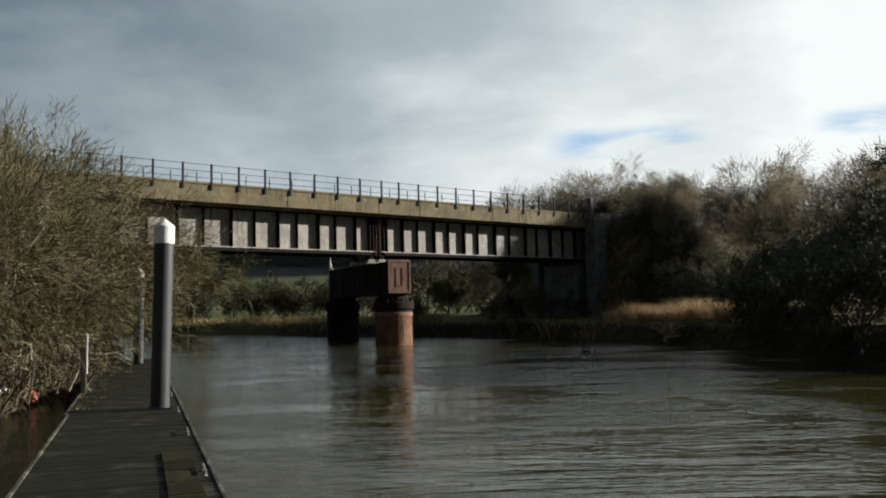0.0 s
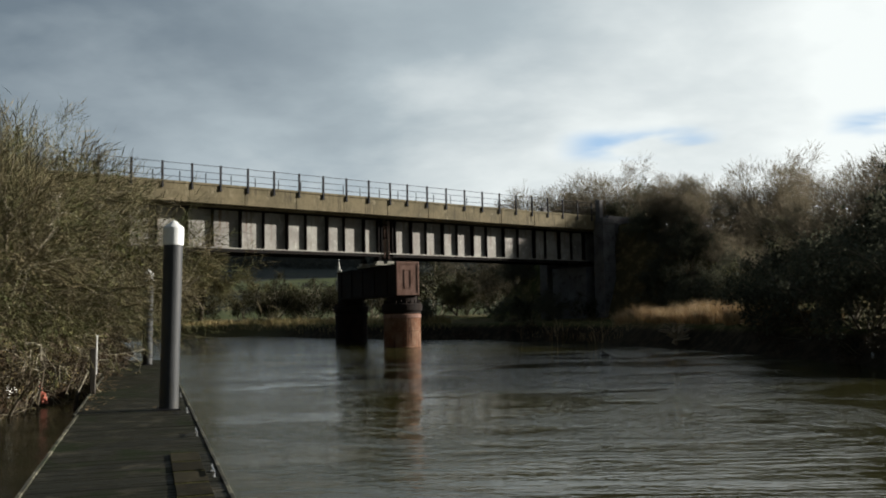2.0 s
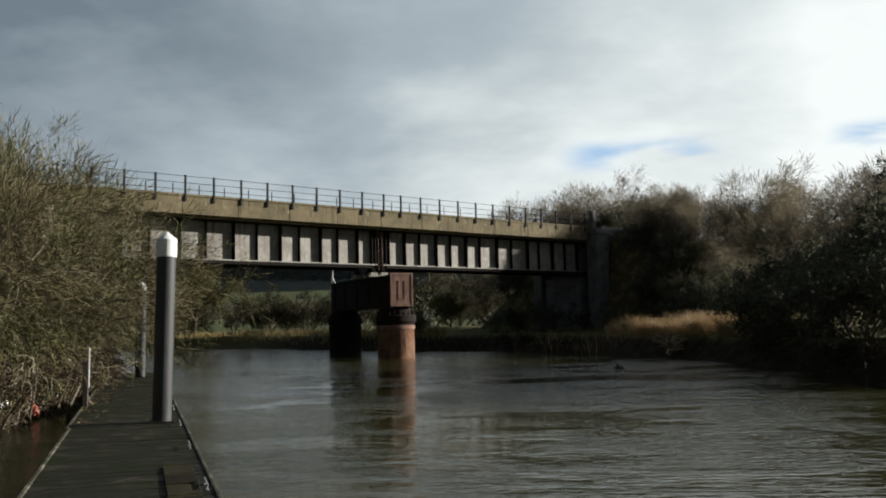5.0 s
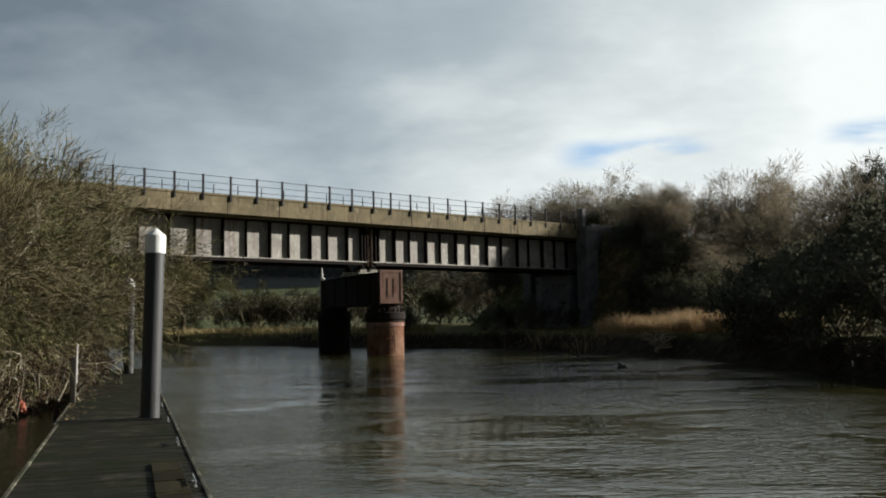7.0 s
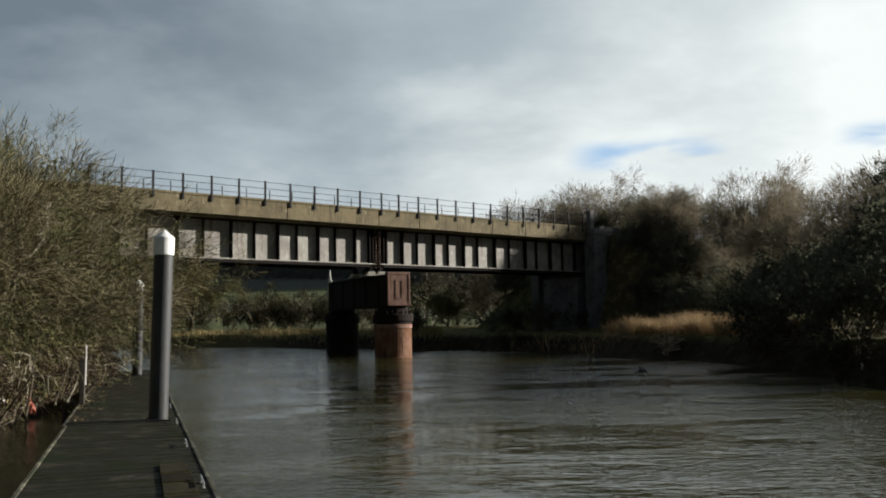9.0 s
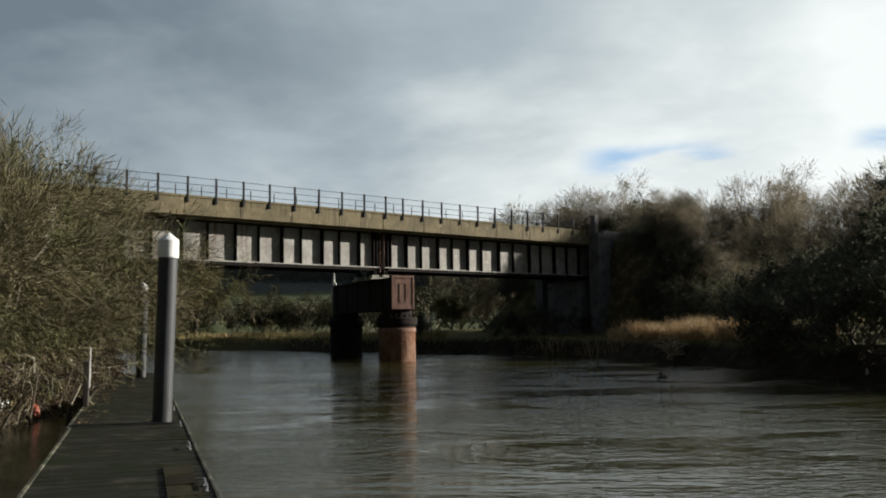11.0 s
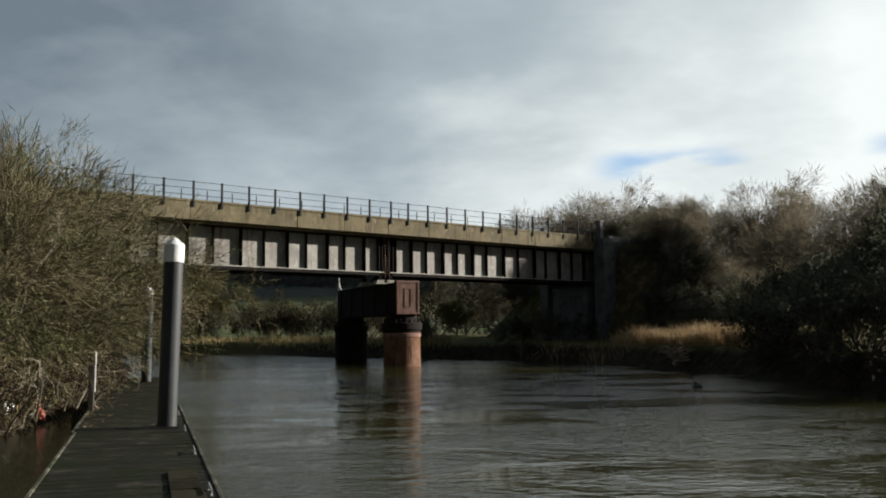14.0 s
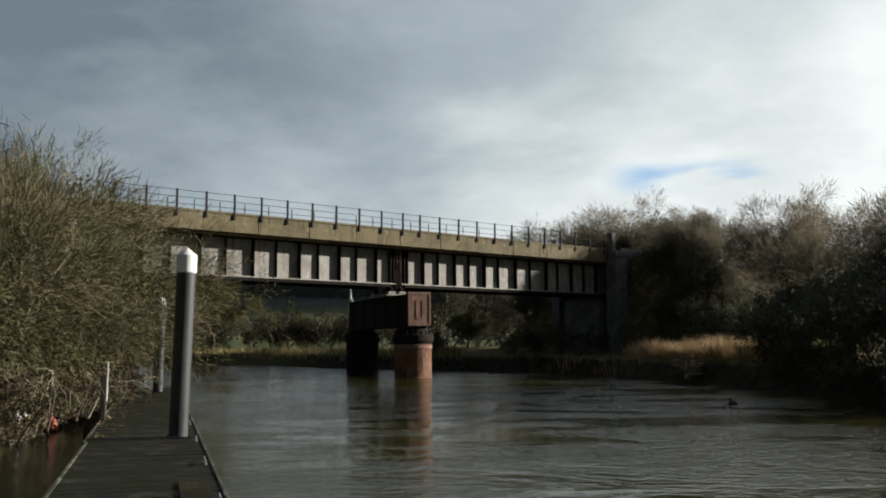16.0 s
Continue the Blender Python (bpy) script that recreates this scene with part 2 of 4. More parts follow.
def ground_material():
    m, N, b = material("ground_soil_and_grass")
    co = N.n("ShaderNodeTexCoord").outputs["Object"]
    sep = N.n("ShaderNodeSeparateXYZ", Vector=co)
    n1, n2 = N.noise(co, 0.09, 5.0), N.noise(co, 1.6, 6.0, 0.65)
    near = N.mix(N.span(n1, 0.4, 0.6), (0.085, 0.07, 0.035), (0.06, 0.068, 0.024))
    near = N.mix(N.span(n2, 0.45, 0.7), near, (0.20, 0.155, 0.08))
    near = N.mix(N.span(sep.outputs[2], 1.25, 0.85), near, N.mix(N.span(n2, 0.4, 0.65), (0.022, 0.018, 0.013), (0.05, 0.04, 0.027)))
    v = N.t.nodes.new("ShaderNodeTexVoronoi")
    N.put(v.inputs["Vector"], N.stretch(co, 0.0055, 0.0038, 0.0))
    v.inputs["Scale"].default_value = 1.0
    cell = N.n("ShaderNodeSeparateColor", Color=v.outputs["Color"]).outputs[0]
    field = N.mix(N.span(cell, 0.25, 0.75), (0.066, 0.080, 0.034), (0.096, 0.088, 0.044))
    field = N.mix(N.span(N.noise(co, 0.035, 6.0, 0.65), 0.46, 0.64), field, (0.046, 0.055, 0.030))
    away = N.vmath("LENGTH", co)
    wood = N.span(N.math("ADD", N.math("MULTIPLY", N.noise(N.stretch(co, 1.0, 0.6, 0.0), 0.007, 4.0), 900.0), away), 1300.0, 1370.0)
    tree = N.noise(co, 0.16, 5.0, 0.7)
    field = N.mix(wood, field, N.mix(N.span(tree, 0.35, 0.65), (0.024, 0.031, 0.030), (0.046, 0.052, 0.046)))
    far = N.math("MULTIPLY", N.span(away, 86.0, 104.0), N.math("MAXIMUM", N.span(sep.outputs[2], 4.0, 2.6), N.span(away, 130.0, 150.0)))
    N.put(b.inputs["Base Color"], N.mix(far, near, field))
    b.inputs["Roughness"].default_value = 1.0
    b.inputs["Specular IOR Level"].default_value = 0.05
    bp = N.n("ShaderNodeBump", Height=n2)
    bp.inputs["Strength"].default_value, bp.inputs["Distance"].default_value = 0.7, 0.12
    N.put(b.inputs["Normal"], bp.outputs[0])
    return m


def water_material():
    m, N, b = material("river_water")
    co = N.n("ShaderNodeTexCoord").outputs["Object"]
    murk = N.noise(co, 0.12, 4.0)
    N.put(b.inputs["Base Color"], N.mix(murk, (0.022, 0.0220, 0.0070), (0.037, 0.0360, 0.0125)))
    b.inputs["IOR"].default_value = 1.33
    st = N.stretch(co, 0.55, 1.3, 1.0)
    calm = N.span(N.noise(N.stretch(co, 0.5, 1.0, 1.0), 0.24, 5.0, 0.6, 1.4), 0.44, 0.57, 0.30, 1.08)
    slack = N.vmath("DOT_PRODUCT", N.n("ShaderNodeNewGeometry").outputs["Position"], (0.948, 0.317, 0.0))
    calm = N.math("MULTIPLY", calm, N.span(slack, 3.0, 19.0, 0.42, 1.1))
    N.put(b.inputs["Roughness"], N.span(slack, 1.0, 6.5, 0.16, 0.045))
    swell = N.noise(st, 0.55, 3.0, 0.5, 0.6)
    chop = N.noise(st, 4.6, 2.0, 0.5, 0.6)
    rip = N.noise(st, 11.0, 2.0, 0.5, 0.3)
    h = N.math("ADD", N.math("MULTIPLY", swell, 0.046), N.math("MULTIPLY", calm, N.math("ADD", N.math("MULTIPLY", chop, 0.060), N.math("MULTIPLY", rip, 0.020))))
    bp = N.n("ShaderNodeBump", Height=h)
    bp.inputs["Strength"].default_value, bp.inputs["Distance"].default_value = 1.0, 1.0
    N.put(b.inputs["Normal"], bp.outputs[0])
    return m


M_GROUND, M_WATER = ground_material(), water_material()

# ================= mesh helpers =================


def part(name, bm, mat, parent=None, label="", at=None, smooth=False):
    """Links a bmesh (or a ready mesh) as one object under a thing, or on its own."""
    if isinstance(bm, bmesh.types.BMesh):
        me = bpy.data.meshes.new(name)
        bmesh.ops.recalc_face_normals(bm, faces=bm.faces[:])
        bm.to_mesh(me)
        bm.free()
    else:
        me = bm
    if not me.materials:
        me.materials.append(mat)
    if smooth:
        me.shade_smooth()
    ob = new(name, me)
    if parent:
        ob.parent = parent
    if at is not None:
        ob.matrix_basis = at
    if label:
        ob["label"] = label
    return ob


def box(bm, x0, x1, y0, y1, z0, z1, m=None, bevel=0.0):
    vs = [bm.verts.new((x, y, z)) for x in (x0, x1) for y in (y0, y1) for z in (z0, z1)]
    q = [bm.faces.new([vs[i] for i in f]) for f in ((0, 1, 3, 2), (4, 6, 7, 5), (0, 4, 5, 1), (2, 3, 7, 6), (0, 2, 6, 4), (1, 5, 7, 3))]
    if bevel:
        bmesh.ops.recalc_face_normals(bm, faces=q)
        es = list({e for f in q for e in f.edges})
        r = bmesh.ops.bevel(bm, geom=es, offset=bevel, segments=1, affect="EDGES")
        vs = list({v for f in r["faces"] for v in f.verts} | {v for v in vs if v.is_valid})
    if m is not None:
        bmesh.ops.transform(bm, matrix=m, verts=vs)
    return bm


def lathe(bm, profile, n=32, m=None):
    """A turned body: profile of (radius, height) from the bottom up, closed at both ends."""
    rings = []
    for r, z in profile:
        rings.append([bm.verts.new((r * math.cos(2 * math.pi * i / n), r * math.sin(2 * math.pi * i / n), z)) for i in range(n)] if r > 1e-4 else [bm.verts.new((0, 0, z))])
    for a, b in zip(rings, rings[1:]):
        for i in range(n):
            j = (i + 1) % n
            f = [a[i % len(a)], a[j % len(a)], b[j % len(b)], b[i % len(b)]]
            f = [v for k, v in enumerate(f) if v not in f[:k]]
            if len(f) > 2:
                bm.faces.new(f)
    if len(rings[0]) > 1:
        bm.faces.new(rings[0][::-1])
    if len(rings[-1]) > 1:
        bm.faces.new(rings[-1])
    if m is not None:
        bmesh.ops.transform(bm, matrix=m, verts=[v for r in rings for v in r])
    return bm


def tube(bm, points, radius, n=6):
    """A round bar along points."""
    pts = [Vector(p) for p in points]
    rad = radius if isinstance(radius, (list, tuple)) else [radius] * len(pts)
    rings = []
    for i, p in enumerate(pts):
        d = (pts[min(i + 1, len(pts) - 1)] - pts[max(i - 1, 0)]).normalized()
        a = d.orthogonal().normalized()
        b = d.cross(a)
        rings.append([bm.verts.new(p + rad[i] * (a * math.cos(2 * math.pi * k / n) + b * math.sin(2 * math.pi * k / n))) for k in range(n)])
    for a, b in zip(rings, rings[1:]):
        off = min(range(n), key=lambda o: (a[0].co - b[o].co).length)
        for k in range(n):
            bm.faces.new((a[k], a[(k + 1) % n], b[(k + 1 + off) % n], b[(k + off) % n]))
    bm.faces.new(rings[0][::-1])
    bm.faces.new(rings[-1])
    return bm


def bm_new():
    return bmesh.new()


def thing(name, label, category, at=None, group="", kind=""):
    ob = new(name)
    ob.empty_display_size = 0.3
    if at is not None:
        ob.matrix_basis = at
    return tagged(ob, label, category, group, kind)


def mesh_np(name, verts, faces, mat):
    me = bpy.data.meshes.new(name)
    verts, faces = np.asarray(verts, np.float32), np.asarray(faces, np.int32)
    k = faces.shape[1]
    me.vertices.add(len(verts))
    me.vertices.foreach_set("co", verts.ravel())
    me.loops.add(faces.size)
    me.loops.foreach_set("vertex_index", faces.ravel())
    me.polygons.add(len(faces))
    me.polygons.foreach_set("loop_start", np.arange(0, faces.size, k, dtype=np.int32))
    me.polygons.foreach_set("loop_total", np.full(len(faces), k, np.int32))
    me.update(calc_edges=True)
    me.materials.append(mat)
    return me

# ================= ground and river =================
# axes of the bridge: B along it, Q square to it towards the near bank
B, Q = Vector((0.755, 0.656, 0)), Vector((0.656, -0.755, 0))
J = Vector((-3.3, 60.9, 0))          # joint of the two spans, in the plane of the near girder
RIVER = np.array([(-9.2, -40), (-8.8, 8), (-9.9, 18), (-10.2, 22), (-10.6, 26), (-12.5, 33), (-15, 42), (-22, 62), (-37, 98), (-60, 112), (-130, 125), (-130, 150),
                  (-60, 122), (-31, 103), (-22, 99.5), (-11.5, 83), (-1.1, 74.5), (2.8, 70.5), (6.3, 65.3), (9.1, 59.9), (12.4, 47.5), (13.7, 43), (14.3, 36.6), (14.5, 29.9),
                  (15.5, 15), (17, -5), (20, -40)], float)


def river_distance(x, y):
    """Signed distance to the waterline: positive on land."""
    d = np.full(x.shape, 1e9)
    inside = np.zeros(x.shape, bool)
    for (x0, y0), (x1, y1) in zip(RIVER, np.roll(RIVER, -1, 0)):
        ex, ey = x1 - x0, y1 - y0
        t = np.clip(((x - x0) * ex + (y - y0) * ey) / (ex * ex + ey * ey), 0, 1)
        d = np.minimum(d, np.hypot(x - x0 - t * ex, y - y0 - t * ey))
        cross = (y0 > y) != (y1 > y)
        with np.errstate(divide="ignore", invalid="ignore"):
            inside ^= cross & (x < (y - y0) * ex / (ey if ey else 1e-9) + x0)
    return np.where(inside, -d, d)


def ease(v, a, b):
    t = np.clip((v - a) / (b - a), 0, 1)
    return t * t * (3 - 2 * t)


def ripple(x, y, k, seed):
    return sum(np.sin(x * k * math.cos(a) + y * k * math.sin(a) + p) for a, p in ((seed, 1.1 * seed), (seed + 1.9, 2.3 * seed), (seed + 4.1, 0.7 * seed))) / 3


def ground_height(x, y):
    x, y = np.asarray(x, float), np.asarray(y, float)
    sd = river_distance(x, y) + 0.35 * ripple(x, y, 0.9, 2.0) + 0.2 * ripple(x, y, 2.1, 5.0)
    r = np.hypot(x, y)
    land = 1.25 * ease(sd, 0, 1.5) + 0.5 * ease(sd, 1.5, 14) + 0.12 * ripple(x, y, 0.5, 1.0)
    h = np.where(sd > 0, land, np.maximum(-1.4, 0.5 * sd))
    # railway embankment on both sides
    s, q = (x - J.x) * B.x + (y - J.y) * B.y, (x - J.x) * Q.x + (y - J.y) * Q.y
    bank = 9.2 - np.maximum(0, np.abs(q + 1.1) - 3.2) / 1.45
    h = np.maximum(h, np.where(s > 0, bank - np.maximum(0, 21.5 - s) * 3, bank - np.maximum(0, s + 27) * 3))
    # the hill beyond the meadows
    rise = 165 * ease(r, 320, 2300) + 14 * ease(r, 180, 420) * (0.5 + 0.5 * ripple(x, y, 0.008, 3.0))
    h = h + np.where(y > 0, rise * (1 + 0.22 * ripple(x, y, 0.0022, 1.3)), 0.25 * rise)
    return h


def build_ground():
    az = np.concatenate([np.radians(np.arange(-42, 42, 0.65)), np.radians(np.arange(42, 318, 3.0))])
    rad = np.concatenate([[0.5], np.geomspace(3, 16, 22), np.geomspace(16.6, 115, 160)[0:], np.geomspace(120, 3300, 60)])
    A, R_ = np.meshgrid(az, rad)
    x, y = R_ * np.sin(A), R_ * np.cos(A)
    v = np.stack([x, y, ground_height(x, y)], -1).reshape(-1, 3)
    na, nr = len(az), len(rad)
    i, j = np.meshgrid(np.arange(nr - 1), np.arange(na), indexing="ij")
    j2 = (j + 1) % na
    f = np.stack([i * na + j, i * na + j2, (i + 1) * na + j2, (i + 1) * na + j], -1).reshape(-1, 4)[:, ::-1]
    ob = part("ground", mesh_np("ground", v, f, M_GROUND), M_GROUND, smooth=True)
    return tagged(ob, "brown winter river banks and meadows rising to a hill", "ground", kind="structure")


def build_water():
    x, y = np.meshgrid(np.arange(-150, 61, 1.5), np.arange(-45, 171, 1.5))
    v = np.stack([x, y, 0.025 * ripple(x, y, 0.8, 4.0)], -1).reshape(-1, 3)
    n, m = x.shape
    i, j = np.meshgrid(np.arange(n - 1), np.arange(m - 1), indexing="ij")
    f = np.stack([i * m + j, i * m + j + 1, (i + 1) * m + j + 1, (i + 1) * m + j], -1).reshape(-1, 4)
    ob = part("water", mesh_np("water", v, f, M_WATER), M_WATER, smooth=True)
    return tagged(ob, "brown swollen river water drifting with broken reflections", "water", kind="structure")


def build_sky():
    """A bank of cloud far behind everything, which drifts with the wind."""
    m, N, b = material("cloud_bank")
    way = N.vmath("NORMALIZE", N.n("ShaderNodeTexCoord").outputs["Object"])
    em = N.n("ShaderNodeEmission", Color=cloud_sky(N, way, (0.40, 0.58, 0.80, 1.0)), Strength=0.595)
    N.put(m.node_tree.nodes["Material Output"].inputs[0], em.outputs[0])
    m.cycles.emission_sampling = "NONE"
    az, el = np.meshgrid(np.radians(np.linspace(-62, 62, 63)), np.radians(np.linspace(-2, 60, 32)))
    v = 3900 * np.stack([np.sin(az) * np.cos(el), np.cos(az) * np.cos(el), np.sin(el)], -1).reshape(-1, 3)
    i, j = np.meshgrid(np.arange(31), np.arange(62), indexing="ij")
    f = np.stack([i * 63 + j, i * 63 + j + 1, (i + 1) * 63 + j + 1, (i + 1) * 63 + j], -1).reshape(-1, 4)
    ob = part("backdrop", mesh_np("backdrop", v, f, m), m, smooth=True)
    return tagged(ob, "grey and white broken winter cloud with blue gaps", "sky", kind="structure")


ground, water, clouds = build_ground(), build_water(), build_sky()

# ================= bridge =================
BR = Matrix.Translation(J) @ Matrix(((B.x, -Q.x, 0, 0), (B.y, -Q.y, 0, 0), (0, 0, 1, 0), (0, 0, 0, 1)))   # x along the bridge, y away from the near side
S_LEFT, S_RIGHT, S_JOINT = -26.0, 19.9, -1.4
S_PILASTER = 18.6                      # where the parapet meets the abutment's pilaster
EDGE, DECK = -1.3, 4.0                 # y of the near and the far parapet's face
STIFF_LEFT = [-3.18, -4.68, -6.0, -7.53, -8.89, -10.46, -12.02, -13.75, -15.35, -17.1, -18.7, -20.4, -22.1, -23.8]
STIFF_RIGHT = [0.73, 2.07, 3.54, 4.9, 6.35, 7.75, 9.45, 11.0, 12.7, 14.0, 15.5, 17.0, 18.4]


def girder(bridge, name, s0, s1, y, stiff, out):
    """A riveted plate girder: web, flanges, and stiffeners on its outer face (out: -1 near side)."""
    g = part(name, box(bm_new(), s0, s1, y - 0.012, y + 0.012, 6.15, 8.32), M_GIRDER, bridge, "weathered grey painted web plate with rust streaks")
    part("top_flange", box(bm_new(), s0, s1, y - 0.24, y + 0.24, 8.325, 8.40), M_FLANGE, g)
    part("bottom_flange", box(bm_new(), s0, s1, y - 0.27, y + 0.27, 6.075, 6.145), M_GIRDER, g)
    part("flange_plate", box(bm_new(), s0 + 0.3, s1 - 0.3, y - 0.22, y + 0.22, 5.90, 6.07), M_FLANGE, g, "rusted flange plate darkened for shade")
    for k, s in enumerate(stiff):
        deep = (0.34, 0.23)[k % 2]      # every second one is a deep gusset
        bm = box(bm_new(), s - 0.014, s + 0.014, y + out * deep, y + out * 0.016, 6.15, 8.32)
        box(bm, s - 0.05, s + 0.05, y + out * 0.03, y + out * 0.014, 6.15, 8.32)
        # coloured far darker than the web, as if its faces lay in shade
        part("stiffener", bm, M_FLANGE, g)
    return g


def railing(bridge, y, out, lift=0.0, bars=(10.6, 10.22, 9.85), half=0.052):
    posts = [-1.87 - 1.713 * k for k in range(15)] + [-0.45 + 1.69 * k for k in range(12)]
    me = None
    for s in posts:
        if me is None:
            bm = box(bm_new(), -half, half, -0.9 * half, 0.9 * half, 9.20, 10.66 + lift, bevel=0.008)
            box(bm, -0.06, 0.06, -0.05, 0.02, 9.22, 9.36)
            me = part("railing_post", bm, M_IRON, bridge, at=pose(s, y + out * 0.04, 0)).data
        else:
            part("railing_post", me, M_IRON, bridge, at=pose(s, y + out * 0.04, 0))
    for z in bars:
        part("rail", tube(bm_new(), [(-25.9, y + out * 0.04, z), (-13, y + out * 0.04, z + 0.004), (S_JOINT, y + out * 0.04, z), (18.7, y + out * 0.04, z)], 0.015), M_IRON, bridge)


def build_bridge():
    br = thing("railway_bridge", "weathered steel plate-girder bridge with concrete parapet and iron railing", "bridge", BR)
    for y, out in ((0.0, -1), (2.8, 1)):
        j = S_JOINT + 0.29 * y             # the joint follows the skewed pier
        girder(br, "girder", S_LEFT, j - 0.25, y, STIFF_LEFT, out)
        girder(br, "girder", j + 0.25, S_RIGHT - 0.05, y, STIFF_RIGHT[1 if y else 0:], out)
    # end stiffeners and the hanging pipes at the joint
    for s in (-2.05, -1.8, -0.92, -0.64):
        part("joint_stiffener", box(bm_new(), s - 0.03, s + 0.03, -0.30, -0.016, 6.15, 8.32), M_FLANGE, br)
    for s in (-1.62, -1.3):
        part("joint_pipe", tube(bm_new(), [(s, -0.36, 5.75), (s, -0.36, 8.4)], 0.016), M_RUSTPLATE, br, "thin rusty hanging pipe")
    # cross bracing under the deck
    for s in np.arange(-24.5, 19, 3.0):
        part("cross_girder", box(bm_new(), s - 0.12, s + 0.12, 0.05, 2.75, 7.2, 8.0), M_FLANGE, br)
    # deck slab with cantilevered edges, cast in bays
    rng = random.Random(4)
    s = S_LEFT
    while s < S_PILASTER - 0.1:
        e = min(s + 3.42, S_PILASTER - 0.01)
        for y0, y1, out in ((EDGE, EDGE + 0.30, -1), (DECK - 0.30, DECK, 1)):
            bm = bm_new()
            j = rng.uniform(-0.012, 0.012)
            box(bm, s + 0.006, e - 0.006, y0 + j, y1 + j, 8.50 + rng.uniform(-.01, .01), 9.60 + rng.uniform(-.012, .012), bevel=0.02)
            if out < 0:
                box(bm, s + 0.006, e - 0.006, y0 - 0.05 + j, y0 + j + 0.02, 9.50, 9.62)
            part("parapet_bay", bm, M_LEDGE, br)
        s = e
    part("deck_slab", box(bm_new(), S_LEFT, S_RIGHT, EDGE + 0.3, DECK - 0.3, 8.41, 8.75), M_LEDGE, br)
    part("track_ballast", box(bm_new(), S_LEFT, S_RIGHT, EDGE + 0.34, DECK - 0.34, 8.754, 9.05), M_BALLAST, br)
    railing(br, EDGE, -1)
    railing(br, DECK, 1, 0.40, (9.7,), 0.026)
    return br


def build_pier():
    """Two iron cylinders set in line with the stream, joined by a long box beam; the rear one and the beam carry shade
    in their colour.
    """
    along = Vector((-0.42, 0.9075, 0))
    at = Matrix(((along.y, along.x, 0, -3.18), (-along.x, along.y, 0, 58.7), (0, 0, 1, 0), (0, 0, 0, 1)))   # x across the pier, y upstream along it
    pier = thing("bridge_pier", "rusted iron twin-cylinder pier with long near-black box beam in the river", "bridge pier", at)
    # the rear cylinder and its collar are coloured dark in place of shade
    for y, coat, said in ((0.0, M_RUST, "orange-brown rusted iron cylinder"), (10.2, M_SHADEIRON, "iron cylinder coloured near-black for its shade")):
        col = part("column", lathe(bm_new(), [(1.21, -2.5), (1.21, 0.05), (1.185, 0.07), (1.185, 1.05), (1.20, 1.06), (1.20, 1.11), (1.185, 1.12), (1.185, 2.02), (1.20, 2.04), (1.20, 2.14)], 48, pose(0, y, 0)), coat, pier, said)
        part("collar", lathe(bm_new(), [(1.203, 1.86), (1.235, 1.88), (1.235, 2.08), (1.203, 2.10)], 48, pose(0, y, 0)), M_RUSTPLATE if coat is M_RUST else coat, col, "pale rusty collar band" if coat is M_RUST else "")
        part("capital", lathe(bm_new(), [(1.205, 2.14), (1.21, 2.24), (1.30, 2.34), (1.31, 2.42), (1.31, 2.72), (1.26, 2.78), (0.98, 2.79), (0.98, 3.22), (0.90, 3.25)], 48, pose(0, y, 0)), M_SHADEIRON, col, "flaring dark cast iron cap ring")
        for i in range(22):
            a = 2 * math.pi * i / 22
            part("bolt", lathe(bm_new(), [(0.045, 0), (0.045, 0.20), (0.03, 0.22)], 6, pose(1.13 * math.cos(a), y + 1.13 * math.sin(a), 2.785)), M_SHADEIRON, col)
    # beam sides are coloured as shaded; only the end plate keeps the rust tone
    beam = part("box_beam", box(bm_new(), -0.74, 0.74, -1.05, 11.2, 3.34, 5.25, bevel=0.02), M_SHADEIRON, pier, "long dark riveted box beam with shade put into its colour")
    part("beam_lid", box(bm_new(), -0.82, 0.82, -1.02, 11.26, 5.254, 5.32), M_SHADEIRON, beam)
    part("beam_foot", box(bm_new(), -0.82, 0.82, -1.02, 11.26, 3.26, 3.336), M_SHADEIRON, beam)
    part("end_plate", box(bm_new(), -0.78, 0.78, -1.085, -1.054, 3.28, 5.44, bevel=0.008), M_RUSTPLATE, beam, "reddish rusted end plate")
    for x0, x1, z0, z1 in ((-0.76, -0.66, 3.32, 5.4), (0.66, 0.76, 3.32, 5.4), (-0.655, 0.655, 3.32, 3.44), (-0.655, 0.655, 5.28, 5.4), (-0.24, -0.18, 3.75, 4.95), (0.18, 0.24, 3.75, 4.95), (-0.175, 0.175, 4.89, 4.95), (-0.175, 0.175, 3.75, 3.81)):
        part("rivet_strip", box(bm_new(), x0, x1, -1.11, -1.088, z0, z1), M_RUSTPLATE, beam)
    rivet = None
    for x in (-0.71, 0.71):
        for k in range(13):
            if rivet is None:
                rivet = part("rivet", lathe(bm_new(), [(0.022, 0.0), (0.018, 0.012), (0.008, 0.018)], 8, pose(0, 0, 0, 90)), M_RUSTPLATE, beam, at=pose(x, -1.112, 3.4 + 0.16 * k)).data
            else:
                part("rivet", rivet, M_RUSTPLATE, beam, at=pose(x, -1.112, 3.4 + 0.16 * k))
    for y in np.arange(0.6, 11.1, 2.4):
        part("beam_stiffener", box(bm_new(), -0.80, -0.744, y - 0.03, y + 0.03, 3.4, 5.2), M_SHADEIRON, beam)
    inv = at.inverted() @ BR
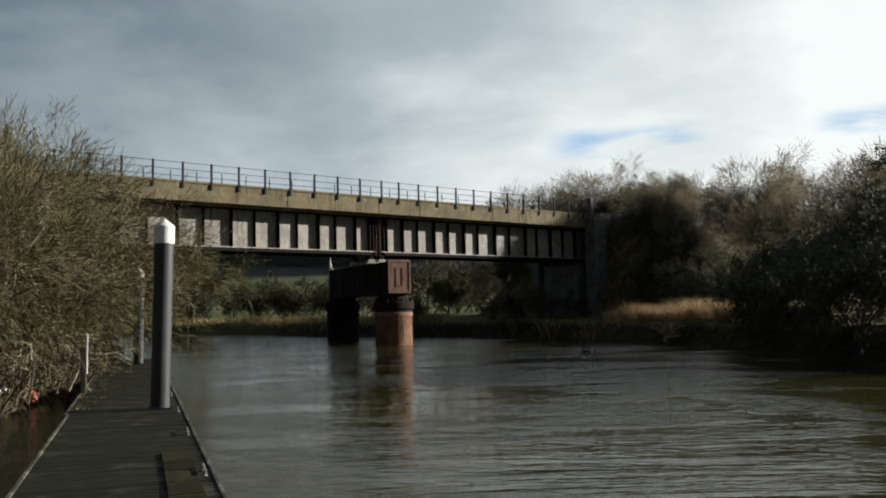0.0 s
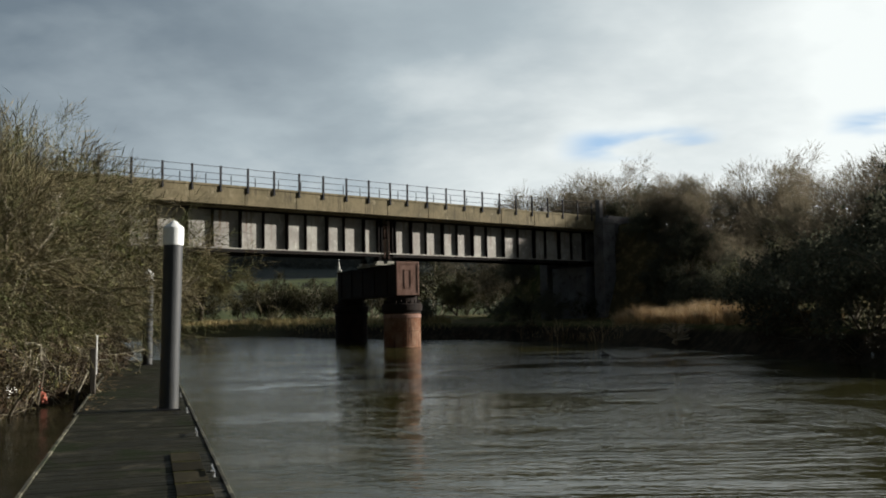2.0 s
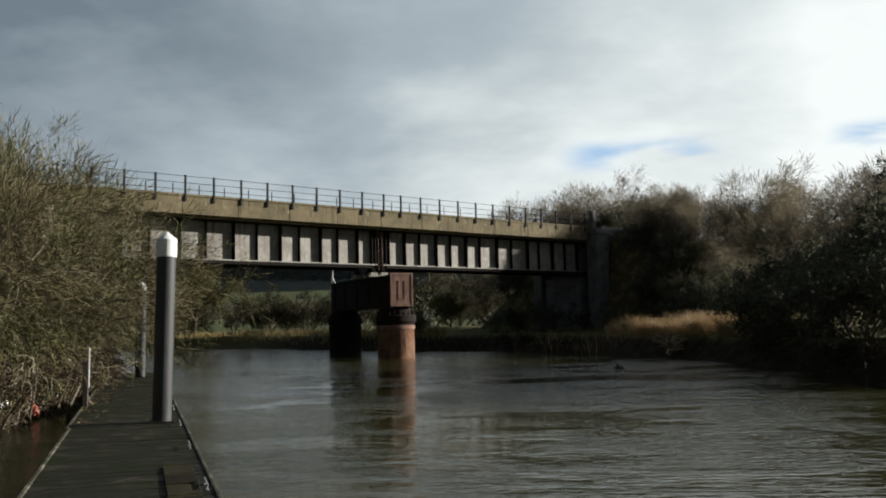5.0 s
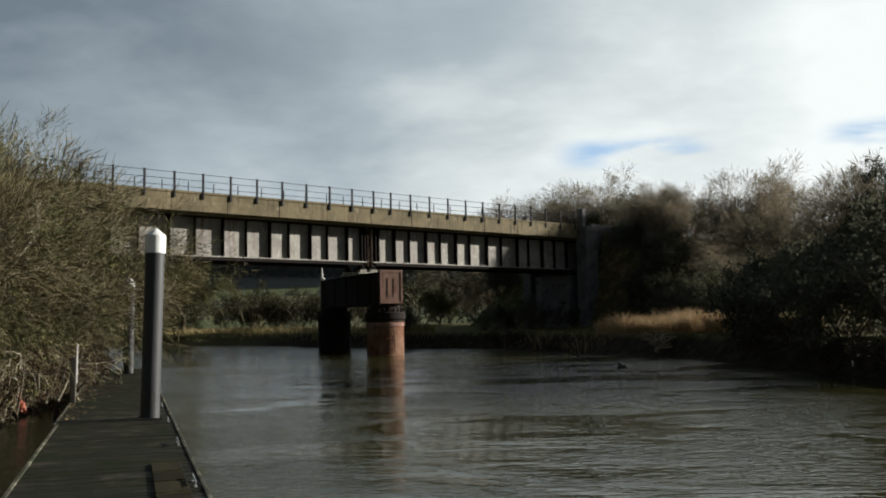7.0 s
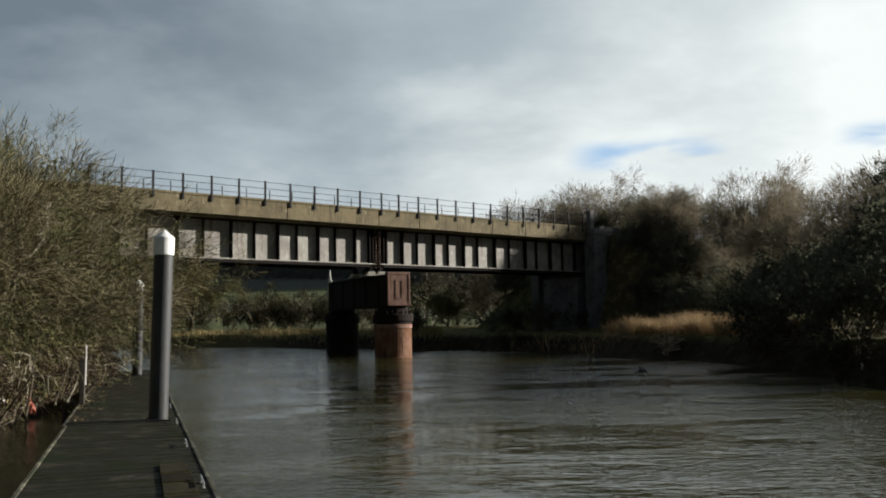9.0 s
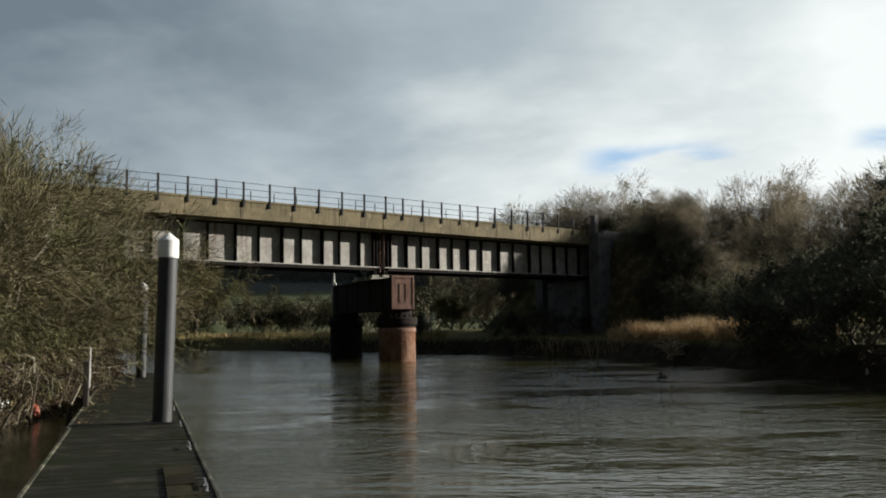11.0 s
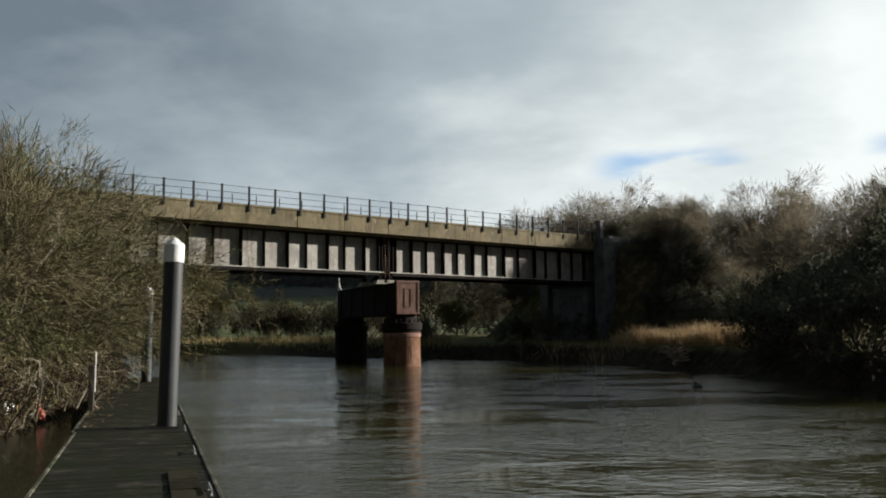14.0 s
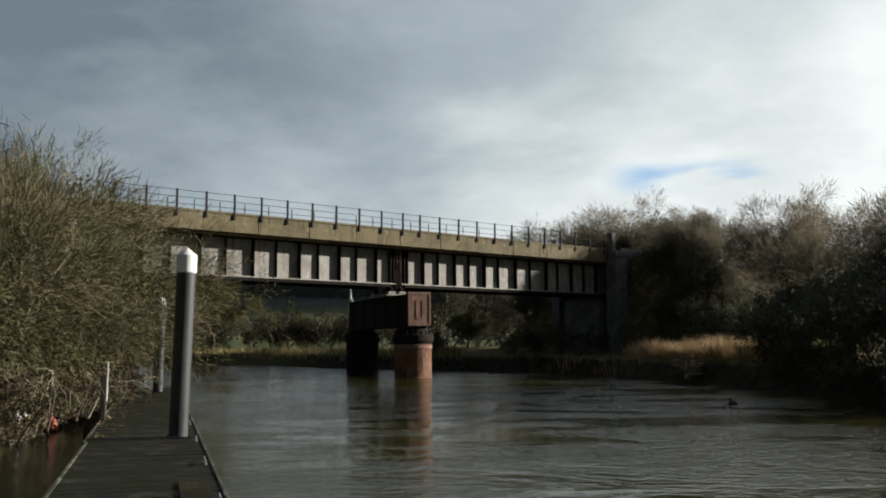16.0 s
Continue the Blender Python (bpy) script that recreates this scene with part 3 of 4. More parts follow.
    for y in (0.0, 2.8):
        c = inv @ Vector((S_JOINT + 0.29 * y, y, 0))
        part("bearing_shelf", box(bm_new(), c.x - 0.80, c.x + 0.62, c.y - 0.40, c.y + 0.40, 5.324, 5.42, bevel=0.015), M_PAD, pier)
        for dx in (-0.42, 0.30):
            pad = part("bearing", box(bm_new(), c.x + dx - 0.24, c.x + dx + 0.24, c.y - 0.34, c.y + 0.34, 5.424, 5.60, bevel=0.02), M_PAD, pier, "pale grease-stained bearing block")
            part("rocker", box(bm_new(), c.x + dx - 0.11, c.x + dx + 0.11, c.y - 0.28, c.y + 0.28, 5.603, 5.897, bevel=0.02), M_FLANGE, pad)
    return pier


def build_abutment(s0, s1, sign):
    ab = thing("bridge_abutment", "dark stone railway abutment with a corner pilaster and wing wall", "abutment", BR)
    a, b = sorted((s0, s1))
    part("abutment_wall", box(bm_new(), a, b, -1.40, 4.25, -1.2, 8.3, bevel=0.04), M_STONE, ab)
    e0, e1 = (a - 1.5, a) if sign > 0 else (b, b + 1.5)
    part("bearing_ledge", box(bm_new(), e0, e1 - 0.002, -0.35, 3.3, -1.2, 5.6, bevel=0.03), M_STONE, ab, "pale abutment face below the girders")
    part("coping", box(bm_new(), a + 0.21, b + 0.1, -1.50, 4.38, 8.304, 8.5), M_STONE, ab)
    for y0, y1 in ((-1.40, -1.06), (3.82, 4.2)):
        part("parapet_wall", box(bm_new(), a + 0.21, b, y0, y1, 8.504, 9.75, bevel=0.02), M_STONE, ab)
    if sign > 0:
        for y0, y1 in ((-2.05, -1.03), (4.03, 4.9)):
            p = part("pilaster", box(bm_new(), S_PILASTER, a + 0.2, y0, y1, -1.2, 9.0, bevel=0.04), M_STONE, ab, "grey stone corner pilaster")
            for z in np.arange(0.2, 8.9, 0.62):
                part("quoin", box(bm_new(), S_PILASTER - 0.03, a + 0.1, y0 - 0.03, y0 + 0.4, z, z + 0.56, bevel=0.02), M_STONE, p)
            part("pilaster_coping", box(bm_new(), S_PILASTER - 0.08, a + 0.3, y0 - 0.08, y1 + 0.02, 9.004, 9.22, bevel=0.02), M_STONE, p)
            c = part("pillar", box(bm_new(), S_PILASTER + 0.15, S_PILASTER + 0.57, y0 + 0.4, y0 + 0.82, 9.224, 10.75, bevel=0.02), M_STONE, ab)
            part("pillar_cap", box(bm_new(), S_PILASTER + 0.09, S_PILASTER + 0.63, y0 + 0.34, y0 + 0.88, 10.754, 10.9, bevel=0.03), M_STONE, c)
    return ab


# ================= landing stage =================
U, V = Vector((-0.317, 0.948, 0)), Vector((0.948, 0.317, 0))
ST = Matrix(((V.x, U.x, 0, 0), (V.y, U.y, 0, 0), (0, 0, 1, 0), (0, 0, 0, 1)))   # x across, y along
ZD = 0.50
STAGE_RIGHT = 0.72


def build_stage():
    st = thing("landing_stage", "dark wet timber floating landing stage along the river bank", "jetty", ST)
    W1 = STAGE_RIGHT
    joints = [-3.0, 5.4, 16.95, 28.0, 38.0]
    lefts = (-1.15, -1.12, -1.17, -1.30)    # the outer sections are wider on the bank side
    for y0, y1, W0 in zip(joints, joints[1:], lefts):
        part("stringer", box(bm_new(), W0 + 0.1, W0 + 0.22, y0 + 0.06, y1 - 0.06, 0.26, ZD - 0.033), M_WOOD, st)
        part("stringer", box(bm_new(), W1 - 0.22, W1 - 0.1, y0 + 0.06, y1 - 0.06, 0.26, ZD - 0.033), M_WOOD, st)
        for x0, x1 in ((W0 - 0.05, W0 - 0.003), (W1 + 0.003, W1 + 0.05)):
            part("fascia", box(bm_new(), x0, x1, y0 + 0.03, y1 - 0.03, 0.10, ZD + 0.015, bevel=0.008), M_FASCIA, st, "pale worn edge timber")
        y = y0 + 0.5
        while y < y1 - 1.6:
            part("float", box(bm_new(), W0 + 0.08, W1 - 0.08, y, y + 1.5, -0.25, 0.258, bevel=0.06), M_FLOAT, st, "black plastic float")
            y += 2.2
    return st, joints, lefts


def stage_boards(st, joints, w):
    """The deck boards, each on its own; those of a section share three meshes."""
    rng = random.Random(21)
    made = {}
    y = joints[0]
    count = 0
    while y < joints[-1] - 0.15:
        gap = any(abs(y - j) < 0.11 for j in joints[1:-1])
        if gap:
            y += 0.06
        section = sum(y > j - 0.1 for j in joints[1:-1])
        key = (section, count % 3)
        if key in made:
            ob = part("deck_board", made[key], M_BOARD, st)
        else:
            bm = box(bm_new(), w[section], STAGE_RIGHT, 0.0, 0.1385, -0.032, 0.0, bevel=0.006)
            for v in bm.verts:
                v.co.z += rng.uniform(-0.0025, 0.0025)
            ob = part("deck_board", bm, M_BOARD, st)
            made[key] = ob.data
        ob.matrix_basis = pose(rng.uniform(-0.006, 0.006), y, ZD + rng.uniform(-0.003, 0.003), 0, rng.uniform(-0.12, 0.12), rng.uniform(-0.12, 0.12))
        y += 0.147
        count += 1


def mooring_pile(v, u, height, lean, name="mooring_pile"):
    """A steel mooring pile in a dark sleeve, with a white conical cap; base collar on the deck."""
    p = thing(name, "dark grey mooring pile with a white conical cap", "mooring pile", ST @ pose(v, u, 0, *lean), group="mooring piles")
    part("shaft", lathe(bm_new(), [(0.169, -2.6), (0.169, ZD + height - 0.42)], 40), M_PILE, p, smooth=False)
    part("cap", lathe(bm_new(), [(0.177, ZD + height - 0.46), (0.183, ZD + height - 0.44), (0.183, ZD + height - 0.145), (0.172, ZD + height - 0.125), (0.02, ZD + height), (0.0, ZD + height + 0.003)], 40), M_CAP, p, "white moulded conical cap")
    for a in range(2):
        part("guide_bracket", box(bm_new(), -0.205, 0.205, (-0.225, 0.19)[a], (-0.19, 0.225)[a], ZD + 0.004, ZD + 0.03), M_IRON, p)
    return p


def build_cleat(v, u):
    c = thing("mooring_cleat", "long low galvanised mooring bar on the deck edge", "cleat", ST @ pose(v, u, ZD + 0.002), group="cleats along the deck edge")
    for y in (-0.17, 0.17):
        part("base", box(bm_new(), -0.016, 0.016, y - 0.03, y + 0.03, 0.0, 0.010, bevel=0.003), M_GALV, c)
        part("stem", tube(bm_new(), [(0, y, 0.010), (0, y, 0.045)], 0.008, 8), M_GALV, c)
    part("horn", tube(bm_new(), [(0, -0.27, 0.062), (0, -0.17, 0.056), (0, 0.17, 0.056), (0, 0.27, 0.062)], [0.008, 0.0105, 0.0105, 0.008], 8), M_GALV, c)
    return c


def build_hatch():
    """A raised slatted panel let into the deck beside the edge."""
    h = thing("deck_hatch", "weathered slatted timber panel with mossy joints on the deck", "deck panel", ST @ pose(0.26, 5.25, ZD + 0.004))
    y = 0.02
    while y < 5.7:
        slat = part("slat", box(bm_new(), 0.0, 0.33, y, y + 0.60, 0.002, 0.020, bevel=0.004), M_PANEL, h)
        part("moss_strip", box(bm_new(), 0.0, 0.33, y + 0.605, y + 0.70, 0.001, 0.012), M_MOSS, slat, "yellow-green moss in the joint")
        y += 0.705
    return h


def build_stake():
    s = thing("marker_stake", "leaning dark timber stake with a white plastic strip", "stake", ST @ pose(-1.12, 21.7, 0, 0, 0.6, 0))
    part("stake", box(bm_new(), -0.10, 0.020, -0.06, 0.06, ZD + 0.004, ZD + 1.0, bevel=0.012), M_DARKWOOD, s)
    part("strip", box(bm_new(), 0.023, 0.045, -0.05, 0.03, ZD + 0.42, ZD + 1.30, bevel=0.004), M_WHITE, s, "white plastic strip")
    b = thing("mooring_prop", "dark timber prop leaning from the bank to the deck", "prop", ST @ pose(-1.62, 23.6, 0.1))
    part("prop", tube(bm_new(), [(-0.05, 0, -0.7), (0, 0, 0.1), (0.04, 0, 0.34)], [0.06, 0.055, 0.05], 8), M_DARKWOOD, b)
    part("split_top", tube(bm_new(), [(0.042, 0, 0.345), (0.17, 0, 0.6), (0.26, 0.02, 0.82)], [0.034, 0.028, 0.016], 8), M_PALEBARK, b, "pale split upper end")


def fallen_leaves():
    """Dead leaves blown along the bank side of the stage."""
    nr = np.random.RandomState(77)
    n = 420
    u = nr.uniform(17.5, 36, n)
    v = -1.16 + np.minimum(nr.exponential(0.28, n), 1.5)
    p = np.stack([v * V.x + u * U.x, v * V.y + u * U.y, np.full(n, ZD + 0.012)], 1)
    a = nr.uniform(0, 2 * math.pi, n)
    e = np.stack([np.cos(a), np.sin(a), nr.normal(0, 0.15, n)], 1) * nr.uniform(0.025, 0.05, (n, 1))
    f = np.stack([-np.sin(a), np.cos(a), nr.normal(0, 0.15, n)], 1) * nr.uniform(0.015, 0.03, (n, 1))
    verts = np.stack([p - e, p + f, p + e, p - f], 1).reshape(-1, 3)
    ob = part("fallen_leaves", mesh_np("fallen_leaves", verts, np.arange(4 * n).reshape(n, 4), M_LEAFLITTER), M_LEAFLITTER)
    return tagged(ob, "brown dead leaves scattered on the wet deck", "leaves", kind="stuff")


# ================= plants =================


def tubes_np(segs, sides):
    """Tapered bars for many branch segments at once."""
    a = np.array([s[0] for s in segs], float)
    b = np.array([s[1] for s in segs], float)
    r0, r1 = np.array([s[2] for s in segs]), np.array([s[3] for s in segs])
    d = b - a
    d /= np.linalg.norm(d, axis=1, keepdims=True) + 1e-9
    ref = np.where(np.abs(d[:, 2:3]) > 0.9, [[1.0, 0, 0]], [[0, 0, 1.0]])
    e1 = np.cross(d, ref)
    e1 /= np.linalg.norm(e1, axis=1, keepdims=True)
    e2 = np.cross(d, e1)
    n = len(segs)
    v = np.empty((n, 2 * sides, 3))
    for k in range(sides):
        c, s = math.cos(2 * math.pi * k / sides), math.sin(2 * math.pi * k / sides)
        off = e1 * c + e2 * s
        v[:, k], v[:, sides + k] = a + off * r0[:, None], b + off * r1[:, None]
    base = (np.arange(n) * 2 * sides)[:, None]
    f = np.concatenate([np.stack([base[:, 0] + k, base[:, 0] + (k + 1) % sides, base[:, 0] + sides + (k + 1) % sides, base[:, 0] + sides + k], 1) for k in range(sides)])
    return v.reshape(-1, 3), f


def spikes_np(segs):
    """Twig ends: three-sided spikes."""
    v, f = tubes_np(segs, 3)
    v = v.reshape(-1, 6, 3)[:, :4].reshape(-1, 3)
    base = np.arange(len(segs))[:, None] * 4
    return v, np.concatenate([base + np.array([[0, 1, 3]]), base + np.array([[1, 2, 3]]), base + np.array([[2, 0, 3]])])


def blades(name, label, category, points, height, width, mat, seed, lean=0.25):
    """A stand of grass or reeds: one bent, tapering blade at each point."""
    nr = np.random.RandomState(seed)
    p = np.asarray(points, float)
    n = len(p)
    h = (height * nr.uniform(0.55, 1.15, n))[:, None]
    h *= np.array([[0.85 + 0.9 * noise.noise(Vector((a * 0.55, b * 0.55, 1.0)))] for a, b, c in p])
    az = nr.uniform(0, 2 * math.pi, n)
    side = np.stack([np.cos(az), np.sin(az), 0 * az], 1) * (width * nr.uniform(0.6, 1.3, n))[:, None]
    bend = nr.normal(0, lean, (n, 3)) * h
    bend[:, 2] = 0
    up = np.array([[0, 0, 1.0]])
    v = np.stack([p - side, p + side, p + bend * 0.35 + up * h * 0.55 - side * 0.8, p + bend * 0.35 + up * h * 0.55 + side * 0.8, p + bend + up * h], 1).reshape(-1, 3)
    base = np.arange(n)[:, None] * 5
    f = np.concatenate([base + np.array([[0, 1, 3]]), base + np.array([[0, 3, 2]]), base + np.array([[2, 3, 4]])])
    ob = part(name, mesh_np(name, v, f, mat), mat)
    return tagged(ob, label, category, kind="stuff")


def clumped(p):
    """Keeps points in tufts, so that a stand of grass is uneven."""
    k = np.array([noise.noise(Vector((a * 0.9, b * 0.9, 3.0))) + 0.5 * noise.noise(Vector((a * 2.7, b * 2.7, 8.0))) for a, b, c in p])
    return p[k > 0.02]


def on_land(n, x0, x1, y0, y1, d0, d1, seed, sink=0.05):
    """Random points of the ground within d0 to d1 metres of the waterline."""
    nr = np.random.RandomState(seed)
    x, y = nr.uniform(x0, x1, n), nr.uniform(y0, y1, n)
    d = river_distance(x, y)
    k = (d > d0) & (d < d1)
    x, y = x[k], y[k]
    return np.stack([x, y, ground_height(x, y) - sink], 1)


def leaves_np(points, size, rng, droop=0.0, narrow=0.6, aim=None):
    """Small four-cornered leaves at points, turned every way."""
    p = np.asarray(points, float)
    n = len(p)
    a = rng.normal(size=(n, 3))
    a[:, 2] -= droop
    if aim is not None:
        a = a * 0.65 + aim
    a /= np.linalg.norm(a, axis=1, keepdims=True)
    b = np.cross(a, rng.normal(size=(n, 3)))
    b /= np.linalg.norm(b, axis=1, keepdims=True) + 1e-9
    s = (size * rng.uniform(0.6, 1.3, n))[:, None]
    v = np.stack([p, p + a * s * 0.5 + b * s * narrow * 0.5, p + a * s, p + a * s * 0.5 - b * s * narrow * 0.5], 1)
    return v.reshape(-1, 3), np.arange(4 * n).reshape(-1, 4)


def grow(rng, start, way, length, radius, kids, ratio, lift, wob, out, level=0, thin=0.0045, angle=(28, 62), joints=2):
    """One branch and all that grows from it, into out as (from, to, r0, r1, level)."""
    last = level >= len(kids)
    n = 1 if last else (5 if level < 2 else (3 if level == 2 else joints))
    p, d = Vector(start), Vector(way).normalized()
    r = radius
    for i in range(n):
        d = (d + Vector((rng.gauss(0, wob), rng.gauss(0, wob), rng.gauss(0, wob) + lift[min(level, len(lift) - 1)]))).normalized()
        q = p + d * (length / n)
        r2 = 0.0 if last else max(thin, radius * (1 - 0.72 * (i + 1) / n))
        out.append((tuple(p), tuple(q), r, r2, level))
        p, r = q, r2
        if not last and i >= (1 if level == 0 else 0):
            c = kids[level] / (n - (1 if level == 0 else 0))
            for _ in range(int(c) + (rng.random() < c % 1)):
                side = d.orthogonal().normalized()
                side.rotate(Matrix.Rotation(rng.uniform(0, 2 * math.pi), 3, d))
                th = radians(rng.uniform(*angle))
                grow(rng, p, d * math.cos(th) + side * math.sin(th), length * ratio[level] * rng.uniform(0.65, 1.15) * (1 - 0.35 * i / n), max(thin, r * 0.62), kids, ratio, lift, wob, out, level + 1, thin, angle, joints)


def plant(name, label, category, seed, stems, height, radius, kids, ratio, lift, twig_mat, wob=0.13, tilt=25, leaf=None, thin=0.0045, angle=(28, 62), wood_levels=2, group="", base=0.12, joints=2, spray=None, wood=None):
    """A leafless shrub or tree: thick wood in one part, twigs in another, leaves in a third."""
    rng, nr = random.Random(seed), np.random.RandomState(seed)
    segs, cuts = [], []
    for k in range(stems):
        cuts.append(len(segs))
        az, ti = 2 * math.pi * (k + rng.random()) / stems, radians(rng.uniform(0.2, 1.0) * tilt)
        w = Vector((math.sin(ti) * math.cos(az), math.sin(ti) * math.sin(az), math.cos(ti)))
        grow(rng, (base * math.cos(az) * (stems > 1), base * math.sin(az) * (stems > 1), -0.35), w, height * rng.uniform(0.65, 0.9), radius * rng.uniform(0.6, 1.1), kids, ratio, lift, wob, segs, 0, thin, angle, joints)
    ob = thing(name, label, category, group=group)
    fine = [s for s in segs if s[4] >= wood_levels]
    for k0, k1 in zip(cuts, cuts[1:] + [len(segs)]):
        thick = [s for s in segs[k0:k1] if s[4] < wood_levels]
        stem_name = "stem" if stems > 1 else "trunk"
        part(stem_name, mesh_np(stem_name, *tubes_np(thick, 6), wood or M_BARK), wood or M_BARK, ob)
    v1, f1 = tubes_np([s for s in fine if s[3] > 0], 3)
    v2, f2 = spikes_np([s for s in fine if s[3] == 0])
    tri = np.concatenate([f1[:, (0, 1, 2)], f1[:, (0, 2, 3)], f2 + len(v1)])
    cv = np.concatenate([v1, v2])
    if spray:
        count, size, narrow = spray
        tips = np.array([s[1] for s in fine])
        pick = nr.randint(0, len(tips), count)
        along = tips[pick] - np.array([s[0] for s in fine])[pick]
        along /= np.linalg.norm(along, axis=1, keepdims=True) + 1e-9
        out = tips[pick] - tips.mean(0)
        out /= np.linalg.norm(out, axis=1, keepdims=True) + 1e-9
        v3, f3 = leaves_np(tips[pick] + nr.normal(0, size * 0.3, (count, 3)), size, nr, 0.0, narrow, along * 1.1 + out * 0.9 + [0, 0, 0.25])
        tri = np.concatenate([tri, f3[:, (0, 1, 2)] + len(cv), f3[:, (0, 2, 3)] + len(cv)])
        cv = np.concatenate([cv, v3])
    part("crown", mesh_np("crown", cv, tri, twig_mat), twig_mat, ob)
    if leaf:
        mat, count, size, droop = leaf
        tips = np.array([s[1] for s in fine])
        pts = tips[nr.randint(0, len(tips), count)] + nr.normal(0, size * 0.9, (count, 3))
        part("leaves", mesh_np("leaves", *leaves_np(pts, size, nr, droop), mat), mat, ob)
    return ob


def stand(ob, x, y, turn=0.0, size=1.0, first=False, lean=(0, 0), sink=0.05):
    """Sets the plant (or a copy) on the ground at x, y."""
    z = float(ground_height(np.array([x]), np.array([y]))[0])
    m = pose(x, y, z - sink, lean[0], lean[1], turn)
    if first:
        ob.matrix_basis = m @ Matrix.Scale(size, 4)
        return ob
    c = copy_thing(ob, m)
    c.scale = (size, size, size)
    return c


def scatter(ob, places):
    for k, (x, y, turn, size) in enumerate(places):
        stand(ob, x, y, turn, size, first=(k == 0))


# ================= build =================
bridge, pier = build_bridge(), build_pier()
build_abutment(S_RIGHT, 26.5, 1)
build_abutment(-33.0, S_LEFT, -1)
build_hatch()
mooring_pile(0.355, 17.27, 3.43, (0, 1.4, 0))
mooring_pile(-0.01, 33.9, 3.37, (0, 0.6, 0))
for u in (9.97, 13.4, 16.6, 19.9, 6.6):
    build_cleat(0.66, u)
build_stake()
fallen_leaves()


def shrubs_left():
    lab = "bare tangled willow shrub with lichen-green twigs on the river bank"
    kw = dict(kids=(7, 6, 4, 3), spray=(9000, 0.56, 0.033), ratio=(0.52, 0.5, 0.5, 0.6), lift=(0.02, 0.0, -0.04, -0.04), twig_mat=M_TWIG_L, wob=0.2, tilt=62, thin=0.0065, group="shrubs on the near bank")
    a = plant("willow_shrub", lab, "shrub", 3, 9, 7.3, 0.085, leaf=(M_LEAF_L, 4000, 0.045, 0.3), **kw)
    b = plant("willow_shrub", lab, "shrub", 11, 9, 6.8, 0.08, leaf=(M_LEAF_L, 4000, 0.045, 0.3), **kw)
    scatter(a, [(-12.6, 22.8, 0, 0.9), (-14.6, 31.0, 140, 1.05), (-17.3, 38.5, 200, 0.95), (-15.2, 27.6, 250, 0.99), (-16.6, 31.6, 320, 1.06)])
    scatter(b, [(-13.0, 26.8, 30, 0.88), (-15.4, 35.2, 100, 0.95), (-13.0, 24.8, 200, 0.7), (-14.8, 24.5, 20, 0.96), (-14.0, 22.4, 280, 0.88)])
    kw["tilt"] = 30
    tall = plant("willow_shrub", "tall bare willow crowded with fine twigs on the bank", "shrub", 19, 7, 9.2, 0.09, leaf=(M_LEAF_L, 2500, 0.05, 0.3), **kw)
    scatter(tall, [(-15.6, 29.5, 0, 0.74), (-16.4, 33.0, 130, 0.84), (-14.9, 26.0, 250, 0.64), (-14.0, 24.6, 170, 0.57)])
    limb = plant("willow_shrub", "old willow with pale lichen-crusted arching limbs", "shrub", 37, 6, 7.0, 0.075, (6, 5, 4, 2), (0.5, 0.5, 0.5, 0.5), (-0.03, -0.03, -0.02), M_TWIG_L, wob=0.32, tilt=66, thin=0.011, wood_levels=3, wood=M_PALEBARK, group="shrubs on the near bank")
    scatter(limb, [(-11.9, 22.8, 10, 0.78), (-12.4, 25.6, 140, 0.74), (-13.2, 29.4, 250, 0.78), (-13.4, 24.4, 70, 0.8)])
    stem = plant("willow_shrub", "cluster of bare brown stems rising from the water edge", "shrub", 53, 9, 2.3, 0.035, (2, 2), (0.5, 0.5), (0.06, 0.03), M_TWIG_L, wob=0.14, tilt=24, thin=0.008, base=0.75, wood_levels=1, wood=M_STEM, group="shrubs on the near bank")
    scatter(stem, [(-10.55, 22.4, 0, 1.0), (-10.9, 24.4, 80, 1.0), (-11.4, 26.6, 160, 1.0), (-10.5, 20.4, 250, 1.0)])
    un = plant("undergrowth_bush", "dense olive-green undergrowth bush among bare stems", "bush", 61, 7, 4.6, 0.05, (6, 5, 5), (0.5, 0.5, 0.55), (0.0, -0.02, -0.04), M_TWIG_L, wob=0.2, tilt=60,
               leaf=(M_LEAF_L, 6000, 0.09, 0.3), thin=0.007, group="undergrowth on the near bank")
    scatter(un, [(-13.0, 24.0, 0, 1.0), (-13.6, 28.5, 100, 1.0), (-15.0, 32.5, 200, 1.0), (-15.5, 22.0, 40, 1.2), (-17.0, 30.0, 300, 1.3), (-12.6, 20.8, 150, 0.9), (-17.2, 36.5, 250, 1.1), (-15.6, 28.5, 60, 1.45), (-17.6, 33.0, 170, 1.5), (-19.0, 39.0, 280, 1.4), (-15.0, 25.5, 330, 1.35)])
    sk = plant("bank_bramble", "brown dead bramble hanging over the dark water edge", "bramble", 71, 11, 1.9, 0.02, (5, 4, 3), (0.6, 0.6, 0.6), (-0.05, -0.10, -0.12), M_DEADLEAF, wob=0.16, tilt=75,
               leaf=(M_DEADLEAF, 2200, 0.078, 0.5), thin=0.006, wood_levels=1, group="brambles on the near bank", base=0.12)
    scatter(sk, [(-10.8, 20.2, 0, 1.0), (-10.9, 22.0, 70, 0.95), (-11.1, 23.8, 150, 1.0), (-11.3, 25.6, 220, 1.0), (-12.3, 28.5, 300, 1.1), (-12.9, 31.2, 20, 1.1), (-13.8, 34.0, 100, 1.1), (-11.2, 18.4, 190, 1.1), (-15.0, 37.5, 250, 1.1)])
